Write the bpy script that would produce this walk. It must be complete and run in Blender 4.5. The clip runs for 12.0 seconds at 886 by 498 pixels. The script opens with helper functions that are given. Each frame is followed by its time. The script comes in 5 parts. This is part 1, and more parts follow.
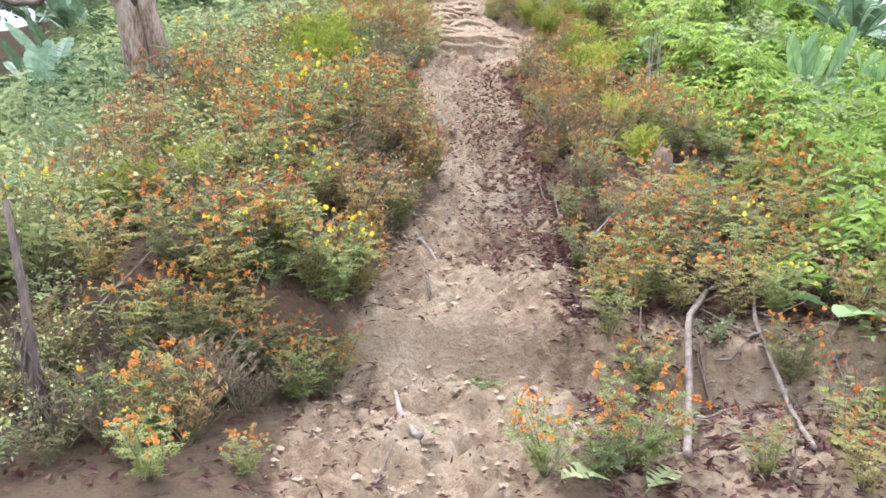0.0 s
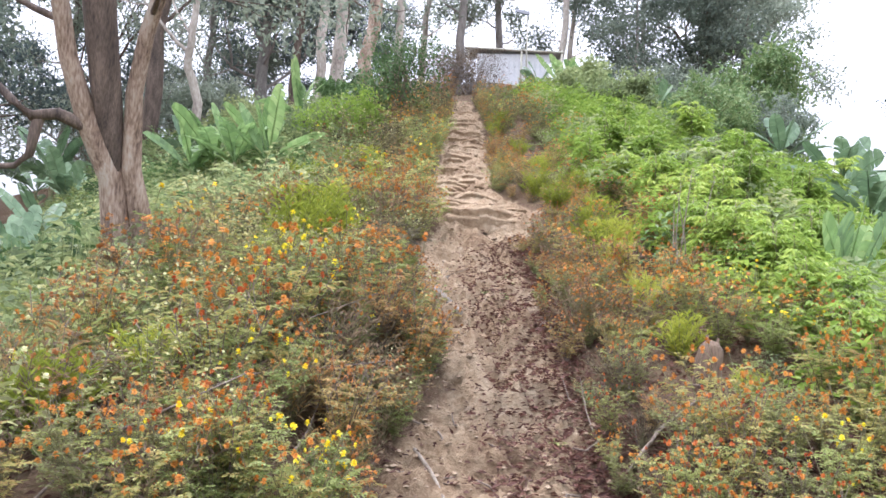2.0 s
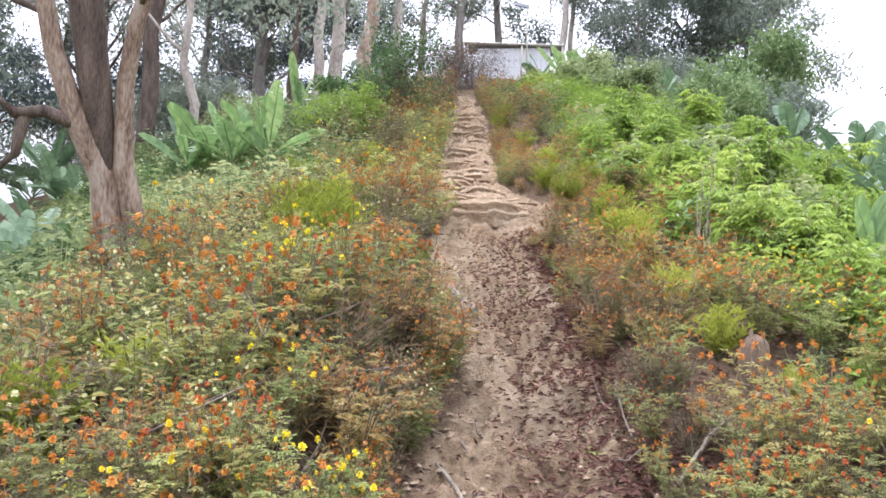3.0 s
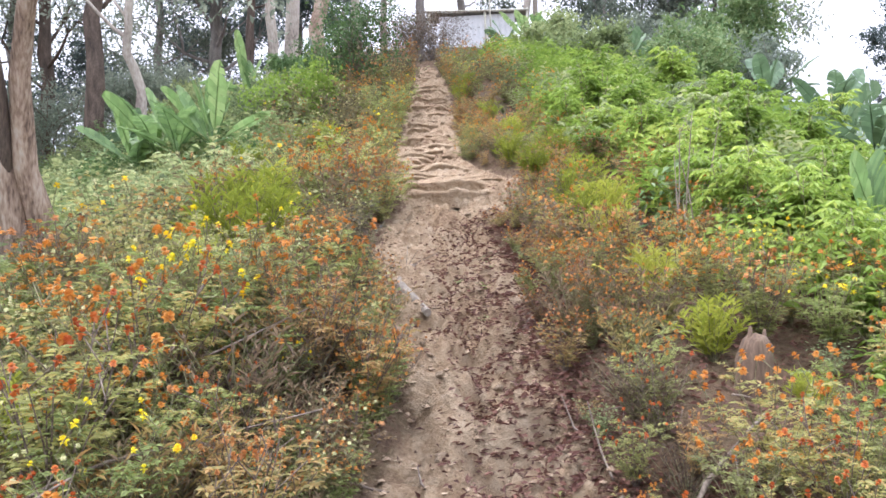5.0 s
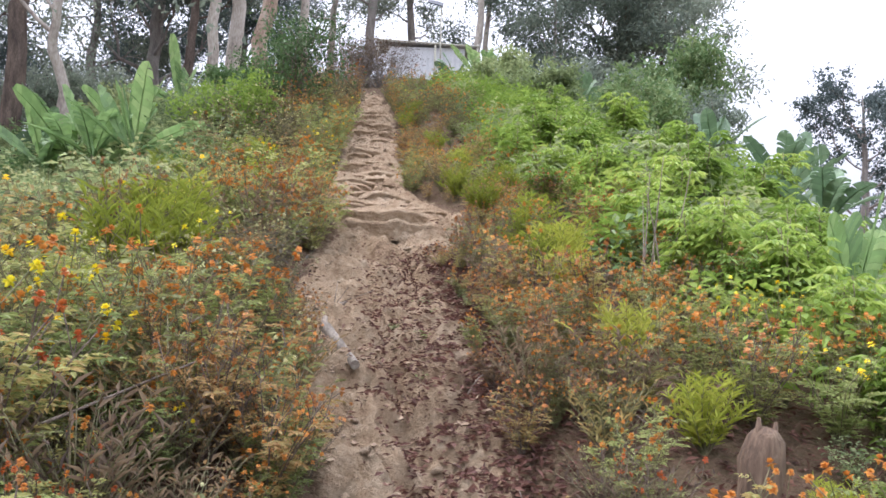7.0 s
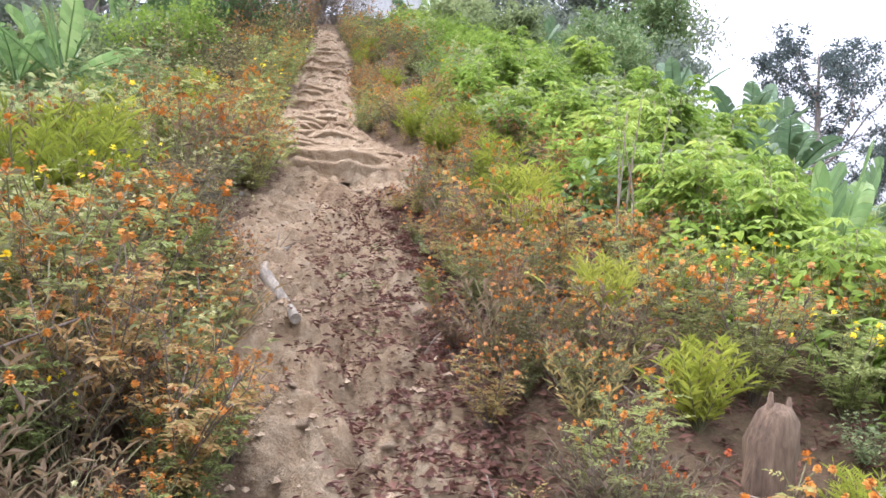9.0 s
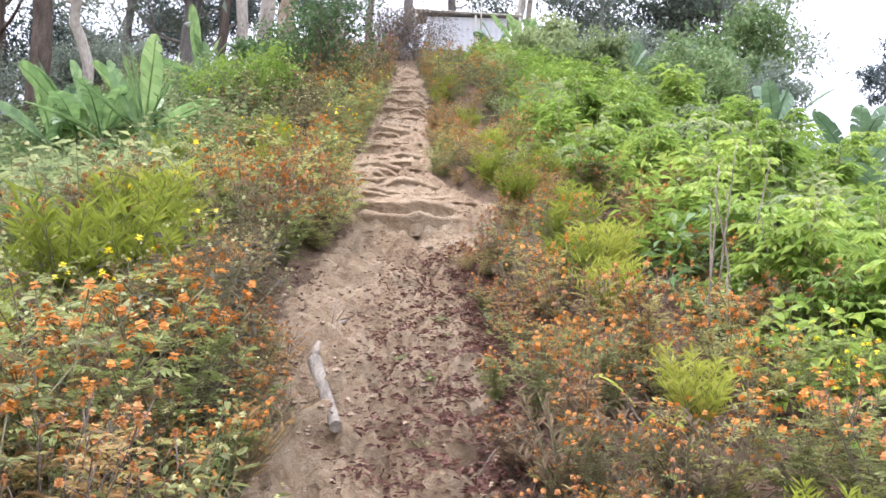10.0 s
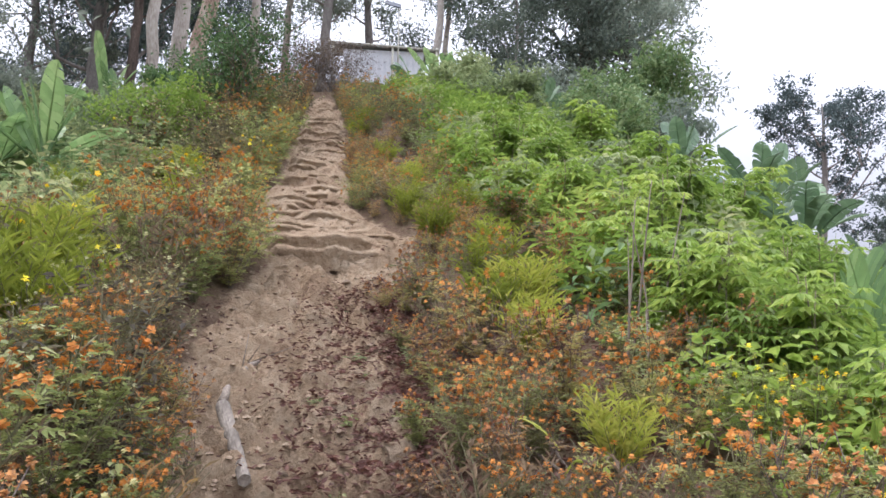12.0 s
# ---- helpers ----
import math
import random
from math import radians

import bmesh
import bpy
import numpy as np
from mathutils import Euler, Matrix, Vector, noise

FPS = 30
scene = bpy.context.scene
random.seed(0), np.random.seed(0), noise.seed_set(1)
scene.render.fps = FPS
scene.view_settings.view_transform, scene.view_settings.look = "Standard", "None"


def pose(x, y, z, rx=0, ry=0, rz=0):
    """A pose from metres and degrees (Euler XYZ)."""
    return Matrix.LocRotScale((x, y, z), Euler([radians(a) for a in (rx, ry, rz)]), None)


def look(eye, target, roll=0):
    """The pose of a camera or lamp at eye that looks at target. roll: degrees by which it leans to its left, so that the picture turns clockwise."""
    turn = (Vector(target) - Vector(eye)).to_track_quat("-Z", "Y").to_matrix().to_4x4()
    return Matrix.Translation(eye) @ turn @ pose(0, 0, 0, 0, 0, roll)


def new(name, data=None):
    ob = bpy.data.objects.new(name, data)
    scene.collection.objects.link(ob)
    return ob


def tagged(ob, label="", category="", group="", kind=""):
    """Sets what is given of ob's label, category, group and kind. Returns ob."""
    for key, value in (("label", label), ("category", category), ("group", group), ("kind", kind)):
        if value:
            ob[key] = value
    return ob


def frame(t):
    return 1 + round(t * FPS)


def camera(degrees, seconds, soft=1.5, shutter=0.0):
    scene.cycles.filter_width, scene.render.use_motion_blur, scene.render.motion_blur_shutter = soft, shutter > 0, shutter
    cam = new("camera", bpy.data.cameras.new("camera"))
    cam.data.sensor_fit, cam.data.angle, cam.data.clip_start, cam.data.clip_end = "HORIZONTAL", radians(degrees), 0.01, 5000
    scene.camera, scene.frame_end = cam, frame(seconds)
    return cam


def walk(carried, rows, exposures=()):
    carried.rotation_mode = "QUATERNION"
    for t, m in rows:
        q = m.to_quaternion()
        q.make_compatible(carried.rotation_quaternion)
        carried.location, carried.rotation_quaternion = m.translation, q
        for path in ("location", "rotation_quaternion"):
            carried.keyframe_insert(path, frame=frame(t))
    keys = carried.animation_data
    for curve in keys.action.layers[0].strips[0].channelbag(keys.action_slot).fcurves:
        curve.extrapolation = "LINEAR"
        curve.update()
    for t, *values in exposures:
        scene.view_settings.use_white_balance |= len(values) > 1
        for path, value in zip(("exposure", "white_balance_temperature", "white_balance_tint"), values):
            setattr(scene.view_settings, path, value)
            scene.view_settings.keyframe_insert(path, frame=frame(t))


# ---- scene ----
cam = camera(59.0, 12.0, soft=1.6)
PATH = [
    (0, (-0.045, 0.223, 1.719), (-0.024, 2.202, 1.431), 1.1),
    (0.5, (-0.031, 0.402, 1.724), (-0.062, 2.385, 1.466), 0.5),
    (1, (-0.053, 0.717, 1.737), (-0.075, 2.716, 1.798), 0.1),
    (1.5, (-0.088, 1.039, 1.824), (-0.082, 3.037, 1.919), 2.2),
    (2, (-0.084, 1.314, 1.842), (-0.072, 3.31, 1.981), 2.1),
    (2.5, (-0.096, 1.553, 1.861), (-0.086, 3.544, 2.048), 2.0),
    (3, (-0.18, 1.792, 1.829), (-0.172, 3.787, 1.966), 0.8),
    (3.2, (-0.224, 1.901, 1.844), (-0.216, 3.901, 1.827), 0.9),
    (4.8, (0.101, 2.668, 2.03), (0.151, 4.667, 2.002), -3.1),
    (5, (0.111, 2.733, 2.033), (0.168, 4.731, 2.103), -2.8),
    (5.5, (0.078, 2.986, 2.07), (0.213, 4.977, 2.199), 1.0),
    (6, (0.058, 3.143, 2.102), (0.245, 5.13, 2.236), 3.0),
    (6.5, (0.09, 3.374, 2.079), (0.306, 5.356, 2.241), 2.6),
    (6.7, (0.108, 3.499, 2.103), (0.324, 5.481, 2.263), 1.4),
    (8.3, (0.087, 4.11, 2.147), (0.383, 6.085, 2.243), 1.9),
    (8.5, (0.098, 4.148, 2.143), (0.434, 6.117, 2.233), 2.1),
    (9, (0.166, 4.297, 2.121), (0.517, 6.266, 2.147), 2.2),
    (9.5, (0.34, 4.662, 2.295), (0.485, 6.657, 2.326), 0.5),
    (10, (0.406, 4.812, 2.482), (0.526, 6.807, 2.564), 1.5),
    (10.5, (0.389, 4.936, 2.548), (0.602, 6.905, 2.825), 1.3),
    (11, (0.38, 4.983, 2.551), (0.671, 6.931, 2.896), 1.1),
    (11.5, (0.396, 4.973, 2.533), (0.693, 6.931, 2.811), 1.2),
    (12, (0.42, 4.96, 2.524), (0.745, 6.926, 2.69), 0.8),
]
EXPOSURES = [(0, 1.42, 5760, 15), (2.5, 1.2, 6060, 18), (5, 1.22, 6060, 18), (6.5, 0.85, 6060, 18), (8.5, 1.05, 6060, 18), (9, 1.26, 6060, 18), (9.5, 1.36, 6060, 18), (10, 1.3, 6060, 18), (10.5, 0.25, 6060, 18), (11, 0, 6060, 18), (11.5, 0.26, 6060, 18), (12, 0.7, 6060, 18)]
walk(cam, [(t, look(eye, target, roll)) for t, eye, target, roll in PATH], EXPOSURES)

# ---- light: a bright overcast sky ----
world = bpy.data.worlds.new("overcast_sky")
scene.world = world
world.use_nodes = True
wn, wl = world.node_tree.nodes, world.node_tree.links
sky = wn.new("ShaderNodeTexSky")
sky.sky_type, sky.sun_disc = "NISHITA", False
sky.sun_elevation, sky.sun_rotation = radians(62), radians(-45)
sky.dust_density, sky.air_density = 4.0, 1.0
cloud = wn.new("ShaderNodeMix")
cloud.data_type = "RGBA"
cloud.inputs["Factor"].default_value = 0.88
cloud.inputs["B"].default_value = (7.45, 7.75, 8.35, 1)
wl.new(sky.outputs["Color"], cloud.inputs["A"])
# an overcast dome: the zenith three times as bright as the horizon
wco, wsep, wgrad, wmul = wn.new("ShaderNodeTexCoord"), wn.new("ShaderNodeSeparateXYZ"), wn.new("ShaderNodeMapRange"), wn.new("ShaderNodeVectorMath")
wgrad.inputs["To Min"].default_value, wgrad.inputs["To Max"].default_value = 0.315, 2.25
wmul.operation = "SCALE"
wl.new(wco.outputs["Generated"], wsep.inputs[0]), wl.new(wsep.outputs["Z"], wgrad.inputs["Value"])
wl.new(cloud.outputs["Result"], wmul.inputs[0]), wl.new(wgrad.outputs["Result"], wmul.inputs["Scale"])
wl.new(wmul.outputs[0], wn["Background"].inputs["Color"])
wn["Background"].inputs["Strength"].default_value = 0.13
sun = new("sun", bpy.data.lights.new("sun", "SUN"))
sun.data.energy, sun.data.angle, sun.data.color = 1.4, radians(18), (1.0, 0.96, 0.9)
sun.matrix_basis = look((-14, 22, 40), (0, 8, 2))


# ---- materials ----
def nodes_of(name):
    m = bpy.data.materials.new(name)
    m.use_nodes = True
    return m, m.node_tree.nodes, m.node_tree.links


def ramp(n, stops):
    r = n.new("ShaderNodeValToRGB")
    while len(r.color_ramp.elements) < len(stops):
        r.color_ramp.elements.new(0.5)
    for e, (p, c) in zip(r.color_ramp.elements, stops):
        e.position, e.color = p, (*c, 1)
    return r


def leaf_mat(name, colours, trans=0.45, rough=0.5, blotch=30.0, gain=1.6, pale=0.2):
    """Leaves: every leaf takes its own tint, every plant leans to one of them."""
    m, n, l = nodes_of(name)
    geo, info, add, mul = n.new("ShaderNodeNewGeometry"), n.new("ShaderNodeObjectInfo"), n.new("ShaderNodeMath"), n.new("ShaderNodeMath")
    mul.operation, mul.inputs[1].default_value = "MULTIPLY", 0.6
    l.new(info.outputs["Random"], mul.inputs[0])
    half = n.new("ShaderNodeMath")
    half.operation, half.inputs[1].default_value = "MULTIPLY", 0.4
    l.new(geo.outputs["Random Per Island"], half.inputs[0])
    l.new(mul.outputs[0], add.inputs[0]), l.new(half.outputs[0], add.inputs[1])
    k = len(colours) - 1
    # pale pulls each tint towards grey: a veil of haze in the colour
    r = ramp(n, [(0.12 + 0.76 * i / k, [min(0.85, gain * (v * (1 - pale) + pale * sum(c) / 3)) for v in c]) for i, c in enumerate(colours)])
    l.new(add.outputs[0], r.inputs["Fac"])
    noise_t = n.new("ShaderNodeTexNoise")
    noise_t.inputs["Scale"].default_value, noise_t.inputs["Detail"].default_value = blotch, 3
    co = n.new("ShaderNodeTexCoord")
    l.new(co.outputs["Object"], noise_t.inputs["Vector"])
    hsv = n.new("ShaderNodeHueSaturation")
    mr = n.new("ShaderNodeMapRange")
    mr.inputs["To Min"].default_value, mr.inputs["To Max"].default_value = 0.6, 1.4
    l.new(noise_t.outputs["Fac"], mr.inputs["Value"])
    l.new(mr.outputs["Result"], hsv.inputs["Value"]), l.new(r.outputs["Color"], hsv.inputs["Color"])
    b = n["Principled BSDF"]
    b.inputs["Roughness"].default_value = rough
    b.inputs["Specular IOR Level"].default_value = 0.3
    l.new(hsv.outputs["Color"], b.inputs["Base Color"])
    if trans:
        tr, mix = n.new("ShaderNodeBsdfTranslucent"), n.new("ShaderNodeMixShader")
        l.new(hsv.outputs["Color"], tr.inputs["Color"])
        mix.inputs[0].default_value = trans
        l.new(b.outputs[0], mix.inputs[1]), l.new(tr.outputs[0], mix.inputs[2])
        l.new(mix.outputs[0], n["Material Output"].inputs["Surface"])
    return m


def rough_mat(name, colours, scale, stretch=(1, 1, 1), rough=0.85, bump=0.5, metal=0.0, fine=8.0):
    """Bark, wood, stone, metal: two scales of noise in colour and relief."""
    m, n, l = nodes_of(name)
    co, mp = n.new("ShaderNodeTexCoord"), n.new("ShaderNodeMapping")
    mp.inputs["Scale"].default_value = stretch
    l.new(co.outputs["Object"], mp.inputs["Vector"])
    a, c = n.new("ShaderNodeTexNoise"), n.new("ShaderNodeTexNoise")
    a.inputs["Scale"].default_value, a.inputs["Detail"].default_value = scale, 5
    c.inputs["Scale"].default_value, c.inputs["Detail"].default_value = scale * fine, 4
    l.new(mp.outputs[0], a.inputs["Vector"]), l.new(mp.outputs[0], c.inputs["Vector"])
    mix = n.new("ShaderNodeMath")
    mix.operation = "MULTIPLY_ADD"
    mix.inputs[1].default_value = 0.4
    l.new(c.outputs["Fac"], mix.inputs[0])
    sc = n.new("ShaderNodeMath")
    sc.operation, sc.inputs[1].default_value = "MULTIPLY", 0.6
    l.new(a.outputs["Fac"], sc.inputs[0]), l.new(sc.outputs[0], mix.inputs[2])
    k = len(colours) - 1
    r = ramp(n, [(0.36 + 0.28 * i / k, c2) for i, c2 in enumerate(colours)])
    l.new(mix.outputs[0], r.inputs["Fac"])
    b = n["Principled BSDF"]
    b.inputs["Roughness"].default_value, b.inputs["Metallic"].default_value = rough, metal
    l.new(r.outputs["Color"], b.inputs["Base Color"])
    bp = n.new("ShaderNodeBump")
    bp.inputs["Strength"].default_value, bp.inputs["Distance"].default_value = bump, 0.02
    l.new(mix.outputs[0], bp.inputs["Height"]), l.new(bp.outputs[0], b.inputs["Normal"])
    return m


def earth_mat():
    """Bare tan clay on the trodden way, dark humus with moss and litter on the slopes."""
    m, n, l = nodes_of("clay_and_humus")
    co, at = n.new("ShaderNodeTexCoord"), n.new("ShaderNodeAttribute")
    at.attribute_name = "bare"

    def nz(scale, detail=6, rough=0.6):
        t = n.new("ShaderNodeTexNoise")
        t.inputs["Scale"].default_value, t.inputs["Detail"].default_value, t.inputs["Roughness"].default_value = scale, detail, rough
        l.new(co.outputs["Object"], t.inputs["Vector"])
        return t

    big, mid, fine = nz(1.3), nz(11.0, 8, 0.68), nz(60.0, 5, 0.7)
    clay = ramp(n, [(0.28, (0.125, 0.08, 0.05)), (0.4, (0.27, 0.183, 0.114)), (0.5, (0.385, 0.278, 0.176)), (0.66, (0.48, 0.378, 0.262))])
    mixf = n.new("ShaderNodeMath")
    mixf.operation, mixf.inputs[1].default_value = "MULTIPLY_ADD", 0.45
    half = n.new("ShaderNodeMath")
    half.operation, half.inputs[1].default_value = "MULTIPLY", 0.55
    l.new(mid.outputs["Fac"], half.inputs[0]), l.new(big.outputs["Fac"], mixf.inputs[0]), l.new(half.outputs[0], mixf.inputs[2])
    l.new(mixf.outputs[0], clay.inputs["Fac"])
    humus = ramp(n, [(0.3, (0.06, 0.037, 0.025)), (0.45, (0.165, 0.108, 0.07)), (0.58, (0.14, 0.103, 0.06)), (0.72, (0.235, 0.16, 0.098))])
    l.new(mid.outputs["Fac"], humus.inputs["Fac"])
    edge = n.new("ShaderNodeMath")
    edge.operation, edge.inputs[1].default_value = "MULTIPLY_ADD", 0.7
    l.new(mid.outputs["Fac"], edge.inputs[0])
    sub = n.new("ShaderNodeMath")
    sub.operation, sub.inputs[1].default_value = "SUBTRACT", 0.35
    l.new(at.outputs["Fac"], sub.inputs[0]), l.new(sub.outputs[0], edge.inputs[2])
    sm = n.new("ShaderNodeMapRange")
    sm.inputs["From Min"].default_value, sm.inputs["From Max"].default_value = 0.3, 0.7
    l.new(edge.outputs[0], sm.inputs["Value"])
    mx = n.new("ShaderNodeMix")
    mx.data_type = "RGBA"
    l.new(sm.outputs["Result"], mx.inputs["Factor"])
    l.new(humus.outputs["Color"], mx.inputs["A"]), l.new(clay.outputs["Color"], mx.inputs["B"])
    hsv, mr = n.new("ShaderNodeHueSaturation"), n.new("ShaderNodeMapRange")
    mr.inputs["To Min"].default_value, mr.inputs["To Max"].default_value = 0.6, 1.45
    l.new(fine.outputs["Fac"], mr.inputs["Value"]), l.new(mr.outputs["Result"], hsv.inputs["Value"]), l.new(mx.outputs["Result"], hsv.inputs["Color"])
    b = n["Principled BSDF"]
    b.inputs["Roughness"].default_value = 0.95
    b.inputs["Specular IOR Level"].default_value = 0.15
    l.new(hsv.outputs["Color"], b.inputs["Base Color"])
    bp, ad = n.new("ShaderNodeBump"), n.new("ShaderNodeMath")
    ad.operation, ad.inputs[1].default_value = "MULTIPLY_ADD", 0.3
    l.new(fine.outputs["Fac"], ad.inputs[0]), l.new(mid.outputs["Fac"], ad.inputs[2])
    bp.inputs["Strength"].default_value, bp.inputs["Distance"].default_value = 1.0, 0.1
    l.new(ad.outputs[0], bp.inputs["Height"]), l.new(bp.outputs[0], b.inputs["Normal"])
    return m


EARTH = earth_mat()
OLIVE = leaf_mat("marigold_leaf", [(0.10, 0.08, 0.035), (0.11, 0.122, 0.04), (0.165, 0.175, 0.05), (0.235, 0.225, 0.06), (0.24, 0.165, 0.05)], gain=1.85, pale=0.14)
BRONZE = leaf_mat("bronze_weed_leaf", [(0.055, 0.045, 0.03), (0.10, 0.085, 0.042), (0.15, 0.13, 0.05), (0.20, 0.15, 0.055)], gain=1.5, pale=0.14)
FRESH = leaf_mat("fresh_marigold_leaf", [(0.10, 0.125, 0.035), (0.155, 0.19, 0.055), (0.22, 0.25, 0.08), (0.29, 0.29, 0.10)], gain=1.6, pale=0.08)
DRY = leaf_mat("withering_leaf", [(0.095, 0.065, 0.042), (0.17, 0.12, 0.055), (0.27, 0.155, 0.05), (0.25, 0.19, 0.06), (0.17, 0.155, 0.055)], 0.4, gain=1.7, pale=0.12)
LIME = leaf_mat("lime_leaf", [(0.15, 0.18, 0.02), (0.22, 0.26, 0.03), (0.29, 0.32, 0.04), (0.34, 0.33, 0.06)], gain=1.42, pale=0.05)
WEED = leaf_mat("weed_leaf", [(0.085, 0.115, 0.05), (0.14, 0.18, 0.065), (0.21, 0.25, 0.09), (0.28, 0.29, 0.11)], gain=1.75)
BRIGHT = leaf_mat("cassava_leaf", [(0.095, 0.155, 0.02), (0.14, 0.215, 0.03), (0.195, 0.275, 0.042), (0.265, 0.32, 0.06)], 0.5, gain=1.48, pale=0.08)
DARKLEAF = leaf_mat("shrub_leaf", [(0.035, 0.07, 0.022), (0.06, 0.12, 0.03), (0.10, 0.17, 0.05), (0.16, 0.21, 0.07)], 0.3)
# haze is in the next two leaf colours: greyed, blued and raised in gain
TREELEAF = leaf_mat("hazy_tree_leaf", [(0.055, 0.075, 0.055), (0.085, 0.11, 0.08), (0.12, 0.15, 0.105), (0.17, 0.195, 0.14)], 0.5, 0.45, 8, 1.85)
DEEPLEAF = leaf_mat("hazy_deep_leaf", [(0.028, 0.042, 0.042), (0.045, 0.066, 0.06), (0.068, 0.092, 0.075)], 0.4, 0.45, 8, 2.2)
DEADLEAF = leaf_mat("dead_stalk_leaf", [(0.06, 0.042, 0.03), (0.10, 0.07, 0.048), (0.155, 0.11, 0.068), (0.21, 0.15, 0.085)], 0.25, 0.7, gain=1.45, pale=0.08)
BANANA = leaf_mat("banana_leaf", [(0.075, 0.14, 0.04), (0.12, 0.21, 0.055), (0.20, 0.29, 0.09)], 0.45, 0.4, 6)
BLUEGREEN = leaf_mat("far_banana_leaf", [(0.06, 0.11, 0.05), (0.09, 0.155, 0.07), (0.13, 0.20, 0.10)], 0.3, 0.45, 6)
ORANGE = leaf_mat("orange_petal", [(0.47, 0.18, 0.03), (0.55, 0.23, 0.04), (0.62, 0.30, 0.055), (0.42, 0.16, 0.035)], 0.25, 0.6, 60, 1.15, 0.03)
RUST = leaf_mat("rust_petal", [(0.32, 0.135, 0.05), (0.43, 0.185, 0.055), (0.50, 0.24, 0.075), (0.28, 0.15, 0.07)], 0.2, 0.7, 60, 1.15, 0.03)
RED = leaf_mat("red_petal", [(0.38, 0.085, 0.025), (0.48, 0.13, 0.03), (0.54, 0.18, 0.04)], 0.2, 0.6, 60, 1.1, 0.03)
YELLOW = leaf_mat("yellow_petal", [(0.75, 0.48, 0.01), (0.85, 0.62, 0.02), (0.85, 0.68, 0.06)], 0.25, 0.6, 60, 1.15, 0.0)
CREAM = leaf_mat("cream_floret", [(0.42, 0.42, 0.14), (0.55, 0.53, 0.25), (0.50, 0.46, 0.14)], 0.3, 0.7, 60, 1.1)
STEM = rough_mat("green_stem", [(0.09, 0.09, 0.04), (0.19, 0.18, 0.09), (0.28, 0.23, 0.13)], 30)
TWIG = rough_mat("dry_stem", [(0.09, 0.065, 0.05), (0.17, 0.13, 0.10), (0.27, 0.22, 0.17)], 25)
LITTER = leaf_mat("dead_leaf", [(0.055, 0.022, 0.017), (0.105, 0.045, 0.032), (0.165, 0.075, 0.05), (0.24, 0.14, 0.095)], 0.2, 0.7, 20, gain=1.2, pale=0.1)
CLOD = rough_mat("clay_clod", [(0.19, 0.128, 0.08), (0.31, 0.225, 0.145), (0.40, 0.31, 0.205)], 14, bump=0.8)
BARK = rough_mat("peeling_bark", [(0.10, 0.065, 0.045), (0.24, 0.165, 0.115), (0.36, 0.27, 0.20), (0.42, 0.36, 0.29)], 5, (1, 1, 0.25), bump=0.9)
# distance haze put into the colour: paler and greyer bark for far trunks
HAZEBARK = rough_mat("hazy_grey_bark", [(0.15, 0.135, 0.12), (0.24, 0.215, 0.19), (0.33, 0.30, 0.27)], 5, (1, 1, 0.25), bump=0.6)
DARKBARK = rough_mat("dark_bark", [(0.05, 0.035, 0.028), (0.11, 0.08, 0.06), (0.18, 0.13, 0.10)], 7, (1, 1, 0.2), bump=1.0)
PALEBARK = rough_mat("pale_gum_bark", [(0.22, 0.18, 0.15), (0.40, 0.35, 0.29), (0.52, 0.47, 0.41)], 2.5, (1, 1, 0.3), bump=0.4)
DEADWOOD = rough_mat("weathered_wood", [(0.11, 0.085, 0.065), (0.23, 0.185, 0.14), (0.33, 0.28, 0.22)], 9, (1, 1, 0.15), bump=0.9)
TIN = rough_mat("weathered_tin", [(0.30, 0.31, 0.30), (0.48, 0.49, 0.48), (0.58, 0.57, 0.54)], 3, rough=0.5, bump=0.15)
PALEWALL = rough_mat("whitewashed_board", [(0.62, 0.64, 0.65), (0.76, 0.77, 0.78), (0.82, 0.82, 0.82)], 4, (1, 1, 0.3), bump=0.2)
BAMBOO = rough_mat("pale_bamboo", [(0.38, 0.36, 0.28), (0.52, 0.50, 0.41), (0.60, 0.58, 0.50)], 6, (1, 1, 0.2), bump=0.2)
SOLAR = rough_mat("solar_cell", [(0.02, 0.025, 0.035), (0.04, 0.05, 0.07)], 12, rough=0.3, bump=0.0)


